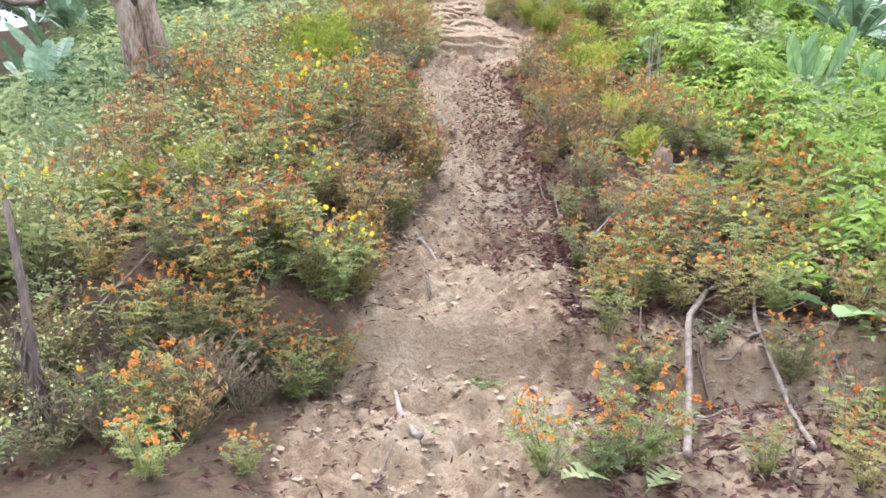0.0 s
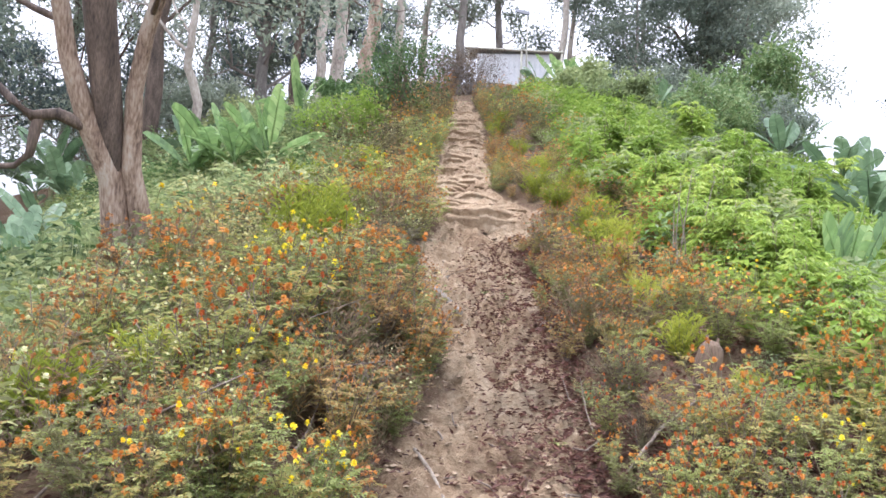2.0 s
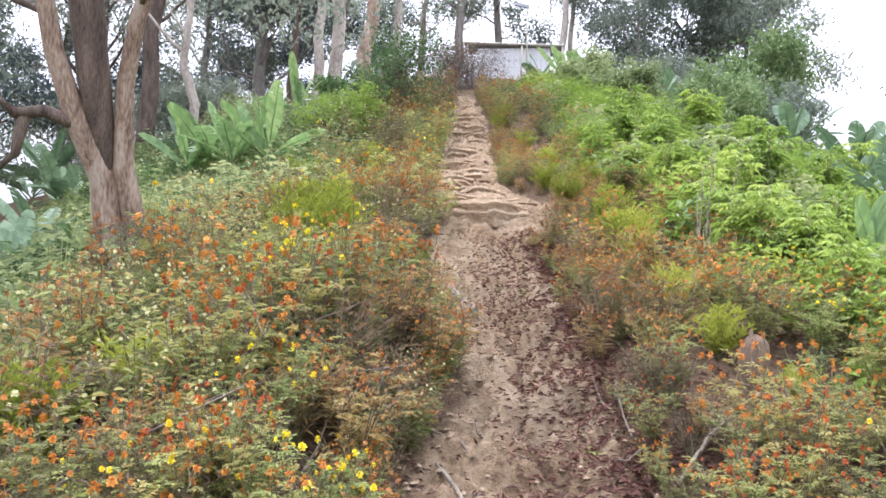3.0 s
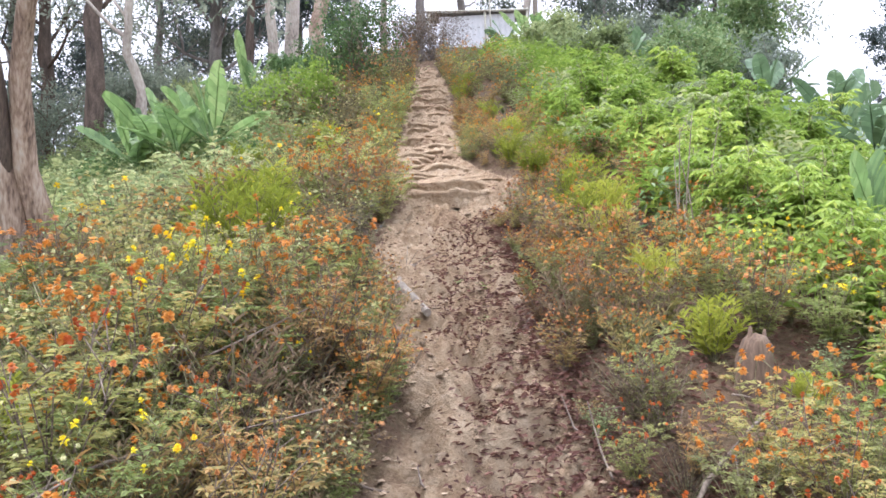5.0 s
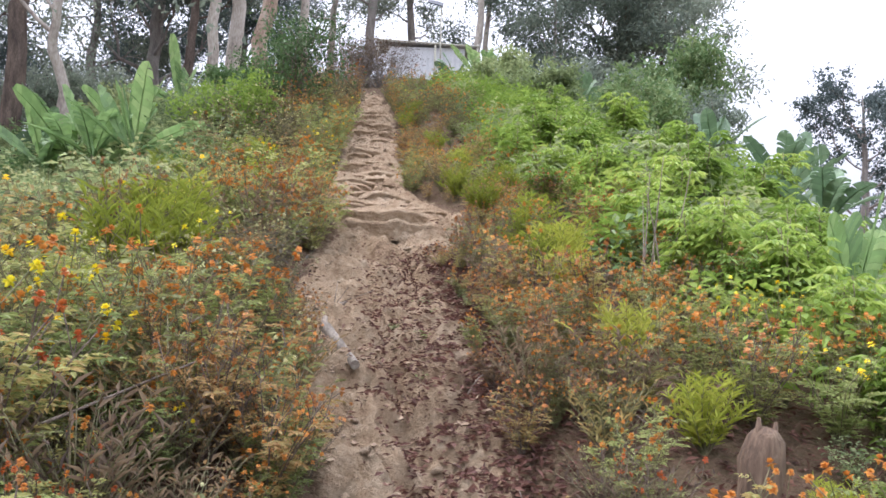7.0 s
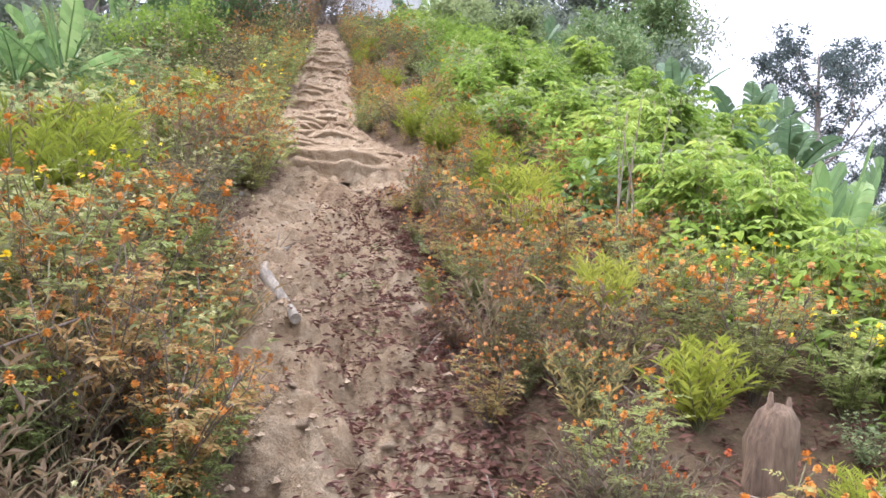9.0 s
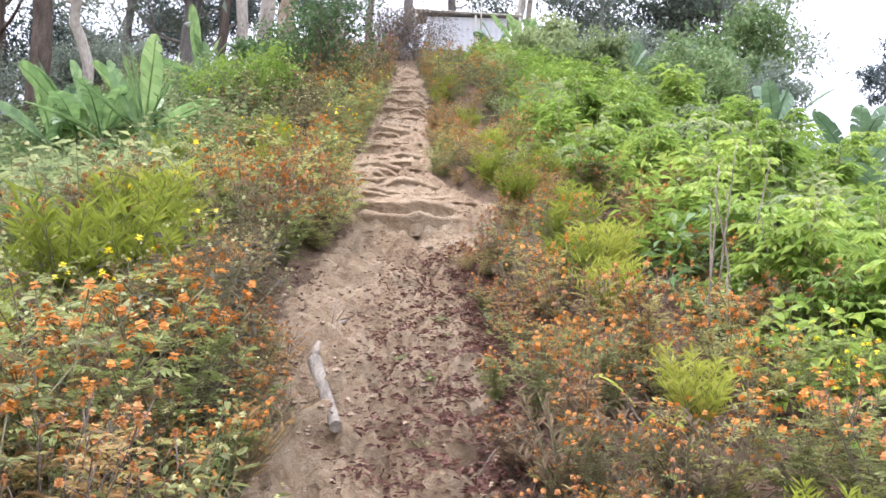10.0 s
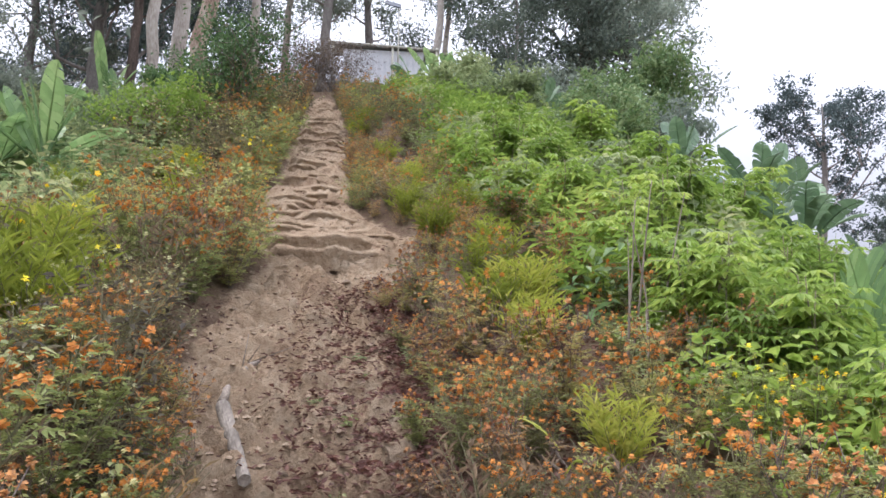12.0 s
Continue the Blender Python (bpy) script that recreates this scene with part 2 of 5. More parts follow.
# ---- mesh tools ----
class Shape:
    """Collects vertices and faces of one mesh."""

    def __init__(self):
        self.v, self.f, self.count = [], [], 0

    def add(self, verts, faces):
        verts = np.asarray(verts, float).reshape(-1, 3)
        self.v.append(verts)
        self.f.extend(tuple(int(i) + self.count for i in face) for face in faces)
        self.count += len(verts)

    def leaves(self, p, d, up, length, width, droop=0.15, fold=0.2, broad=False):
        """Many folded leaf blades at once: roots p, ways d, upper sides up."""
        p, d, up = (np.asarray(a, float).reshape(-1, 3) for a in (p, d, up))
        k = len(p)
        d = d / (np.linalg.norm(d, axis=1, keepdims=True) + 1e-9)
        s = np.cross(d, up)
        s /= np.linalg.norm(s, axis=1, keepdims=True) + 1e-9
        u = np.cross(s, d)
        L, W = np.broadcast_to(length, k)[:, None], np.broadcast_to(width, k)[:, None]
        mid = p + d * L * 0.45
        q = np.stack([p, mid + s * W / 2 + u * W * fold, p + d * L - u * L * droop, mid - s * W / 2 + u * W * fold], 1)
        if broad:
            a, b = p + d * L * 0.28, p + d * L * 0.66 - u * L * droop * 0.5
            q = np.stack([p, a + s * W * 0.46 + u * W * fold, b + s * W * 0.4 + u * W * fold, p + d * L - u * L * droop, b - s * W * 0.4 + u * W * fold, a - s * W * 0.46 + u * W * fold], 1)
            base = self.count + 6 * np.arange(k)
            self.v.append(q.reshape(-1, 3))
            self.f.extend(zip(base.tolist(), (base + 1).tolist(), (base + 2).tolist(), (base + 3).tolist()))
            self.f.extend(zip(base.tolist(), (base + 3).tolist(), (base + 4).tolist(), (base + 5).tolist()))
            self.count += 6 * k
            return
        base = self.count + 4 * np.arange(k)
        self.v.append(q.reshape(-1, 3))
        self.f.extend(zip((base).tolist(), (base + 1).tolist(), (base + 2).tolist()))
        self.f.extend(zip((base).tolist(), (base + 2).tolist(), (base + 3).tolist()))
        self.count += 4 * k

    def tube(self, pts, radii, n=6, cap=True, rough=0.0, rng=None):
        pts = np.asarray(pts, float)
        radii = np.broadcast_to(radii, len(pts))
        rings = []
        for i, p in enumerate(pts):
            way = pts[min(i + 1, len(pts) - 1)] - pts[max(i - 1, 0)]
            way = way / (np.linalg.norm(way) + 1e-9)
            ref = np.array((1.0, 0, 0)) if abs(way[0]) < 0.8 else np.array((0, 1.0, 0))
            a = np.cross(way, ref)
            a /= np.linalg.norm(a)
            b = np.cross(way, a)
            ang = np.arange(n) * 2 * np.pi / n
            r = radii[i] * (1 + (rng.normal(0, rough, n) if rough and rng is not None else 0))
            rings.append(p + (np.cos(ang)[:, None] * a + np.sin(ang)[:, None] * b) * np.reshape(r * np.ones(n), (-1, 1)))
        faces = [(i * n + j, i * n + (j + 1) % n, (i + 1) * n + (j + 1) % n, (i + 1) * n + j) for i in range(len(pts) - 1) for j in range(n)]
        if cap:
            faces += [tuple(range(n))[::-1], tuple((len(pts) - 1) * n + j for j in range(n))]
        self.add(np.concatenate(rings), faces)

    def box(self, lo, hi, m=None):
        (x0, y0, z0), (x1, y1, z1) = lo, hi
        v = np.array([(x, y, z) for z in (z0, z1) for y in (y0, y1) for x in (x0, x1)], float)
        if m is not None:
            v = np.array([m @ Vector(q) for q in v])
        self.add(v, [(0, 2, 3, 1), (4, 5, 7, 6), (0, 1, 5, 4), (2, 6, 7, 3), (0, 4, 6, 2), (1, 3, 7, 5)])

    def mesh(self, name, material, smooth=True):
        me = bpy.data.meshes.new(name)
        me.from_pydata(np.concatenate(self.v).tolist() if self.v else [], [], self.f)
        me.materials.append(material)
        me.polygons.foreach_set("use_smooth", [smooth] * len(me.polygons))
        return me


FINE = ("branched_stem", "flower_spray", "floret_spray", "twig_mass", "shaggy_bark")  # too small to pick apart


def part(name, me, parent, label=""):
    ob = new(name, me)
    ob.parent = parent
    return tagged(ob, label, kind="stuff" if name in FINE else "")


def thing(name, parts, m, label, category, group="", kind=""):
    """One thing: an Empty at its base with a mesh for every part."""
    base = new(name)
    base.empty_display_size = 0.1
    base.matrix_basis = m
    for pname, me, plabel in parts:
        part(pname, me, base, plabel)
    return tagged(base, label, category, group, kind)


def place(x, y, z, turn=0.0, size=1.0, tilt=0.0):
    return Matrix.LocRotScale((x, y, z), Euler((tilt, 0, turn)), (size, size, size))


# ---- the ground: a ridge that climbs away, with a worn clay way ----
def lattice(x, y, seed):
    xi, yi = np.floor(x).astype(np.int64), np.floor(y).astype(np.int64)
    fx, fy = x - xi, y - yi
    fx, fy = fx * fx * (3 - 2 * fx), fy * fy * (3 - 2 * fy)

    def h(a, b):
        k = (a * 374761393 + b * 668265263 + seed * 1442695041) & 0xFFFFFFFF
        k = ((k ^ (k >> 13)) * 1274126177) & 0xFFFFFFFF
        return ((k ^ (k >> 16)) & 0xFFFF) / 65535.0

    return (h(xi, yi) * (1 - fx) + h(xi + 1, yi) * fx) * (1 - fy) + (h(xi, yi + 1) * (1 - fx) + h(xi + 1, yi + 1) * fx) * fy - 0.5


def fbm(x, y, seed, octaves=4):
    return sum(lattice(x * 2.03 ** i, y * 2.03 ** i, seed + i) * 0.5 ** i for i in range(octaves))


PROFILE_Y = [-400, -40, -6, 0, 2.5, 4.0, 4.74, 4.84, 6, 8.13, 8.67, 10.4, 11.85, 13.5, 13.65, 17.6, 20, 24, 30, 40, 48, 90, 400]
PROFILE_Z = [-60, -10, -0.35, 0.05, 0.15, 0.28, 0.31, 0.62, 0.95, 1.6, 1.74, 2.1, 2.5, 3.0, 3.2, 4.5, 5.65, 7.3, 9.6, 12.9, 14.0, 8, -60]
EDGE_Y = [-6, 2, 3.3, 4.1, 5, 6, 7, 8.6, 10, 12, 13.5, 14.4, 16, 17.3, 19, 21.5, 24.5, 27]
EDGE_L = [-0.7, -0.7, -0.66, -0.66, -0.49, -0.27, -0.05, -0.2, -0.4, -0.32, -0.12, -0.25, -0.42, -0.27, -0.1, 0.05, 0.1, 0.3]
EDGE_R = [0.7, 0.6, 0.42, 0.75, 0.8, 0.85, 0.85, 0.82, 1.0, 0.95, 1.45, 1.5, 0.78, 0.95, 0.9, 1.0, 0.9, 0.8]


def smooth01(a):
    a = np.clip(a, 0, 1)
    return a * a * (3 - 2 * a)


def ground(x, y):
    """Height and bareness of the ground."""
    x, y = np.asarray(x, float), np.asarray(y, float)
    wob = 0.22 * fbm(x * 1.7, y * 1.7, 3, 3)
    left, right = np.interp(y, EDGE_Y, EDGE_L), np.interp(y, EDGE_Y, EDGE_R)
    dl, dr = left + wob - x, x - right - wob
    out = np.maximum(dl, dr)
    # the ledge bows forward on both banks
    z = np.interp(y + 0.38 * smooth01((out + 0.05) / 0.5) * np.exp(-(((y - 4.6) / 0.9) ** 2)) - 0.1 * np.exp(-(((x - 0.2) / 0.4) ** 2)) * np.exp(-(((y - 4.7) / 0.5) ** 2)), PROFILE_Y, PROFILE_Z)
    bare = 1 - smooth01((out + 0.12) / 0.3)
    bare = bare * (1 - smooth01((y - 26.5) / 3))
    bare = np.maximum(bare, 0.75 * smooth01((x - 0.6) / 0.3) * smooth01((3.1 - x) / 0.5) * smooth01((y - 2.6) / 0.4) * smooth01((5.0 - y) / 0.4))
    # the bank beside the way, and the flanks of the ridge
    z = z + 0.1 * smooth01(np.maximum(dl, 0) / 0.35) + 0.16 * smooth01(np.maximum(dr, 0) / 0.5) * smooth01((y - 4.5) / 2)
    z = z + 0.17 * smooth01(np.maximum(dl, 0) / 0.5) * smooth01((y - 3.7) / 0.8) * (1 - smooth01((y - 9) / 4))
    l2, r2 = np.maximum(dl, 0), np.maximum(dr, 0)
    far = 30 * (1 - np.exp(-(0.03 * l2 + 0.2 * np.maximum(l2 - 1.4, 0) + 0.22 * np.maximum(l2 - 5, 0)) / 30))
    z = z - far - 34 * (1 - np.exp(-(0.02 * r2 + 0.16 * np.maximum(r2 - 2.2, 0) + 0.24 * np.maximum(r2 - 4.5, 0)) / 34))
    near = np.exp(-np.maximum(np.abs(x) - 3, 0) / 6)
    z = z + 0.5 * fbm(x * 0.25, y * 0.25, 11, 3) * (1 - near) * 4 + 0.10 * fbm(x * 0.9, y * 0.9, 5, 3) * near * (1 - 0.7 * bare)
    # worn steps: gentle treads, short rounded risers
    run = np.interp(y, [-6, 5, 13, 14, 30], [0.9, 0.7, 0.62, 0.40, 0.36])
    s = y / run + 0.55 * fbm(x * 1.3 + 7, y * 0.8, 21, 3) + 0.18 * fbm(x * 5, y * 3, 23, 2)
    ph = s - np.floor(s)
    size = np.interp(y, [0, 4.9, 6, 12.5, 13.7, 15, 26, 30], [0.0, 0.0, 0.5, 0.8, 0.15, 0.1, 0.1, 0.0])
    strength = 0.7 + 0.9 * lattice(np.floor(s) * 1.7 + 0.5, np.floor(x * 0.6) + 0.5, 31)
    slope = np.interp(y, [0, 5, 13, 14, 30], [0.1, 0.28, 0.3, 0.36, 0.42])
    z = z + bare * size * strength * (slope * run * 1.05 * (smooth01((ph - 0.85) / 0.15) - ph) - 0.075 * np.exp(-(((ph - 0.83) / 0.07) ** 2)) * smooth01((y - 12) / 2))
    # clods, ruts and footprints
    lump = fbm(x * 4.2, y * 4.2, 41, 4)
    z = z + bare * (0.16 * lump - 0.26 * np.exp(-np.abs(fbm(x * 3.3, y * 5.0, 47, 3)) * 22) * 0.28 + 0.1 * fbm(x * 13, y * 15, 53, 3))
    broken = bare * smooth01((y - 5.6) / 1.2) * (1 - smooth01((y - 13.2) / 0.6))
    ridge = 1 - 2 * np.abs(fbm(x * 2.1 + 3, y * 2.6, 81, 4))
    blocks = np.abs(fbm(x * 5.5, y * 6.5 + 2, 87, 3))
    z = z + broken * (0.13 * (ridge - 0.75) + 0.06 * (blocks - 0.15)) - broken * 0.10 * np.exp(-(((x - np.interp(y, [5, 7, 9, 11, 13], [0.45, 0.4, 0.35, 0.25, 0.3]) - 0.12 * fbm(y * 1.5, y * 0 + 4, 91, 2)) / 0.07) ** 2))
    # the washed-out hollow under the ledge
    z = z - 0.2 * np.exp(-(((x - 0.64) / 0.09) ** 2 + ((y - 13.62) / 0.12) ** 2)) - 0.07 * np.exp(-(((x - 0.6) / 0.4) ** 2 + ((y - 13.45) / 0.2) ** 2))
    return z, bare


def gz(x, y):
    return float(ground(np.array([x]), np.array([y]))[0][0])


def spread_out(start, stop, step, growth=1.13):
    r, a = [], start
    while abs(a) < stop:
        a += step
        step *= growth
        r.append(a)
    return r


gx = [-v for v in spread_out(1.0, 1500, 0.06, 1.16)][::-1] + list(np.arange(-1.0, 1.81, 0.034)) + spread_out(1.8, 1500, 0.06, 1.16)
gy = [-v for v in spread_out(0, 400, 0.15)][::-1] + list(np.arange(0, 3, 0.08)) + list(np.arange(3, 10, 0.028)) + list(np.arange(10, 16, 0.033)) + list(np.arange(16, 27, 0.038)) + spread_out(27, 1500, 0.1)
X, Y = np.meshgrid(np.array(gx), np.array(gy))
Z, B = ground(X.ravel(), Y.ravel())
nx, ny = len(gx), len(gy)
idx = np.arange(nx * ny).reshape(ny, nx)
quads = np.stack([idx[:-1, :-1], idx[:-1, 1:], idx[1:, 1:], idx[1:, :-1]], -1).reshape(-1, 4)
gmesh = bpy.data.meshes.new("ground")
gmesh.from_pydata(np.stack([X.ravel(), Y.ravel(), Z], 1).tolist(), [], quads.tolist())
gmesh.materials.append(EARTH)
gmesh.attributes.new("bare", "FLOAT", "POINT").data.foreach_set("value", B.astype(np.float32))
gmesh.polygons.foreach_set("use_smooth", [True] * len(gmesh.polygons))
GROUND = tagged(new("ground", gmesh), "worn tan clay footpath climbing a weedy hillside ridge", "ground", kind="structure")


LOGWOOD = rough_mat("bleached_wood", [(0.12, 0.098, 0.075), (0.22, 0.185, 0.145), (0.31, 0.27, 0.215)], 9, (1, 0.12, 1), bump=0.6)
STUMPWOOD = rough_mat("brown_stump_wood", [(0.06, 0.037, 0.023), (0.125, 0.08, 0.05), (0.19, 0.13, 0.082)], 9, (1, 1, 0.15), bump=1.0)


# worn clay ledges that make the path's steps: rounded noses over a hollow front
def ledge(y0, x0, x1, seed, h, deep=0.45):
    k = max(5, int((x1 - x0) / 0.035))
    xs = np.linspace(x0, x1, k)
    ys = y0 + 0.2 * fbm(xs * 0.9, np.full(k, seed * 3.7), 61, 2) + 0.035 * fbm(xs * 6, np.full(k, seed * 1.3), 63, 2)
    taper = smooth01((xs - x0) / 0.25) * smooth01((x1 - xs) / 0.25) * (1.0 + 0.7 * fbm(xs * 2.2, np.full(k, seed * 2.3), 65, 2))
    zs = np.interp(np.full(k, y0), PROFILE_Y, PROFILE_Z) + (h + 0.05) * taper - 0.06 + 0.05 * fbm(xs * 1.6, np.full(k, seed * 5.1), 67, 3)
    rows = []
    for dy, dz in ((0.0, -h - 0.12), (0.03, -h * 0.95), (0.012, -h * 0.5), (0.0, -h * 0.22), (0.014, -0.006), (0.05, 0.012), (0.11, 0.02), (0.2, 0.026), (0.3, 0.032), (deep, 0.0), (deep + 0.08, -0.1)):
        rough = 0.026 * fbm(xs * 9 + dy * 30, np.full(k, seed + dy * 40), 69, 3)
        rows.append(np.stack([xs, ys + dy * deep / 0.45 + rough * (dy < 0.1), zs + dz + rough + 0.03 * fbm(xs * 4, ys * 3 + dy * 6, 73, 2)], 1))
    v = np.concatenate(rows)
    n = len(rows)
    sh = Shape()
    sh.add(v, [(r * k + i, r * k + i + 1, (r + 1) * k + i + 1, (r + 1) * k + i) for r in range(n - 1) for i in range(k - 1)])
    me = sh.mesh("step", EARTH)
    me.attributes.new("bare", "FLOAT", "POINT").data.foreach_set("value", [1.0] * len(me.vertices))
    ob = new("step", me)
    ob.parent = GROUND
    return tagged(ob)


gs = np.random.default_rng(12)
y = 13.55
while y < 26.3:
    l_, r_ = float(np.interp(y, EDGE_Y, EDGE_L)), float(np.interp(y, EDGE_Y, EDGE_R))
    a, b = (l_ - 0.08, r_ + 0.08) if gs.uniform() < 0.55 else (l_ - 0.05, l_ + (r_ - l_) * gs.uniform(0.55, 0.9)) if gs.uniform() < 0.5 else (l_ + (r_ - l_) * gs.uniform(0.1, 0.45), r_ + 0.06)
    ledge(y, a, b, y, gs.uniform(0.05, 0.095) + (0.06 if y < 13.8 else 0))
    y += gs.uniform(0.2, 0.42)


# ---- plants: one builder for each kind ----
UP = np.array((0.0, 0.0, 1.0))


def unit(a):
    a = np.asarray(a, float)
    return a / (np.linalg.norm(a, axis=-1, keepdims=True) + 1e-9)


def stems_of(rng, count, h, w, segs=3, upright=0.5):
    """Curved stems that rise from one root; returns their polylines."""
    out = []
    for i in range(count):
        az = rng.uniform(0, 2 * np.pi)
        reach, top = w * np.sqrt(rng.uniform(0.02, 1)), h * rng.uniform(0.6, 1.05)
        t = np.linspace(0, 1, segs + 1)
        r = reach * t ** (1 + upright * rng.uniform(0, 1))
        side = rng.normal(0, 0.06) * t ** 2
        x, y = r * np.cos(az) - side * np.sin(az), r * np.sin(az) + side * np.cos(az)
        out.append(np.stack([x, y, top * t * (1.12 - 0.12 * t * reach / w) - 0.03], 1))
    return out


def along(line, t):
    k = t * (len(line) - 1)
    i = np.minimum(k.astype(int), len(line) - 2)
    f = (k - i)[:, None]
    return line[i] * (1 - f) + line[i + 1] * f, unit(line[i + 1] - line[i])


def pinnate(shape, rng, roots, ways, length, pairs, lw):
    """Feathery compound leaves: leaflets in pairs on an arching rachis."""
    k = len(roots)
    L = length * rng.uniform(0.7, 1.25, k)
    side = unit(np.cross(ways, UP))
    for j in range(pairs + 1):
        f = (j + 0.8) / (pairs + 0.8)
        at_ = roots + ways * (L * f)[:, None] - UP * (0.25 * L * f ** 2)[:, None]
        if j == pairs:
            shape.leaves(at_, ways - UP * 0.4, UP + rng.normal(0, 0.3, (k, 3)), L * 0.42, L * lw)
            continue
        for sgn in (-1, 1):
            d = ways * 0.6 + side * sgn + rng.normal(0, 0.18, (k, 3)) - UP * 0.15
            shape.leaves(at_, d, UP + rng.normal(0, 0.35, (k, 3)), L * (0.46 - 0.12 * abs(f - 0.5)), L * lw)


def head_shape(shape, at_, up, r, rings=2, petals=8, turn=0.0):
    """A ruffled flower head: rings of petals over each other."""
    up = unit(up)
    a = unit(np.cross(up, (1.0, 0.3, 0.2)))
    b = np.cross(up, a)
    for k in range(rings):
        ang = turn + np.arange(petals) * 2 * np.pi / petals + 0.4 * k
        d = np.cos(ang)[:, None] * a + np.sin(ang)[:, None] * b + up * (0.05 + 0.7 * k + 0.25 * k * k)
        shape.leaves(np.repeat([np.asarray(at_) + up * r * 0.2 * k], petals, 0), d, np.repeat([up], petals, 0), r * (1.0 - 0.1 * k), r * 1.0, 0.25, 0.05)


def flower_head_mesh(name, material, r=0.022):
    s = Shape()
    head_shape(s, (0, 0, 0), (0, 0, 1), r, 3, 6)
    s.tube([(0, 0, -0.018), (0, 0, -0.004), (0, 0, 0.002)], [0.003, 0.0075, 0.009], 5)
    return s.mesh(name, material, False)


def marigold_meshes(seed, leaf, petal, h=0.45, w=0.3, stems=12, leaves=7, pairs=4, heads=14, joined=True, hr=0.02, llen=0.08, stalk=None):
    rng = np.random.default_rng(seed)
    lines = stems_of(rng, stems, h, w)
    st, fo, fl = Shape(), Shape(), Shape()
    tips = []
    for ln in lines:
        st.tube(ln, np.linspace(0.0042, 0.0016, len(ln)), 3, False)
        t = rng.uniform(0.18, 0.98, leaves)
        p, d = along(ln, t)
        az = rng.uniform(0, 2 * np.pi, leaves)
        way = unit(np.stack([np.cos(az), np.sin(az), rng.uniform(-0.1, 0.7, leaves)], 1) + d * 0.4)
        pinnate(fo, rng, p, way, llen, pairs, 0.16 if pairs > 3 else 0.22)
        tips.append((ln[-1], d[-1]))
    spots = []
    for i in range(heads):
        ln = lines[i % stems]
        t0 = np.array([rng.uniform(0.75, 1.0)])
        p, d = along(ln, t0)
        tip = p[0] + np.array((rng.normal(0, 0.035), rng.normal(0, 0.035), rng.uniform(0.04, 0.12)))
        st.tube([p[0], tip], [0.0018, 0.0024], 3, False)
        spots.append((tip, unit(np.array((rng.normal(0, 0.35), rng.normal(0, 0.35), 1.0)))))
        if joined:
            head_shape(fl, tip, spots[-1][1], hr * rng.uniform(0.65, 1.2), 2, 5, rng.uniform(0, 3))
    return st.mesh("branched_stem", stalk or STEM), fo.mesh("foliage", leaf, False), (fl.mesh("flower_spray", petal, False) if joined and heads else None), spots


def tuft_mesh(seed, leaf, h=0.4, w=0.3, stems=42, n=24, ll=0.065, lw=0.0068):
    """A bushy plant of narrow, arching leaves."""
    rng = np.random.default_rng(seed)
    fo, st = Shape(), Shape()
    for ln in stems_of(rng, stems, h, w):
        st.tube(ln, np.linspace(0.004, 0.0015, len(ln)), 3, False)
        t = rng.uniform(0.25, 1.0, n)
        p, d = along(ln, t)
        az = rng.uniform(0, 2 * np.pi, n)
        way = unit(np.stack([np.cos(az), np.sin(az), rng.uniform(0.3, 1.3, n)], 1) + d * 0.6)
        fo.leaves(p, way, UP + rng.normal(0, 0.2, (n, 3)), ll * rng.uniform(0.6, 1.2, n), lw * rng.uniform(0.7, 1.3, n), 0.25, 0.15)
    return st.mesh("branched_stem", STEM), fo.mesh("foliage", leaf, False)


def weed_meshes(seed, leaf, h=0.4, w=0.35, stems=14, n=16, ll=0.055, lw=0.032, florets=0):
    """A weedy plant of ovate leaves, some with pale florets on top."""
    rng = np.random.default_rng(seed)
    fo, st, fl = Shape(), Shape(), Shape()
    for ln in stems_of(rng, stems, h, w):
        st.tube(ln, np.linspace(0.004, 0.0015, len(ln)), 3, False)
        t = rng.uniform(0.2, 1.0, n)
        p, d = along(ln, t)
        az = rng.uniform(0, 2 * np.pi, n)
        way = unit(np.stack([np.cos(az), np.sin(az), rng.uniform(-0.3, 0.6, n)], 1))
        stalk = p + way * 0.02
        fo.leaves(stalk, way, UP + rng.normal(0, 0.35, (n, 3)), ll * rng.uniform(0.5, 1.3, n), lw * rng.uniform(0.6, 1.3, n), 0.25, 0.2, True)
        for k in range(florets):
            c = ln[-1] + np.array((*rng.normal(0, 0.035, 2), rng.uniform(0.0, 0.05)))
            head_shape(fl, c, unit(np.array((*rng.normal(0, 0.3, 2), 1.0))), rng.uniform(0.007, 0.013), 2, 5)
    return st.mesh("branched_stem", STEM), fo.mesh("foliage", leaf, False), (fl.mesh("floret_spray", CREAM, False) if florets else None)


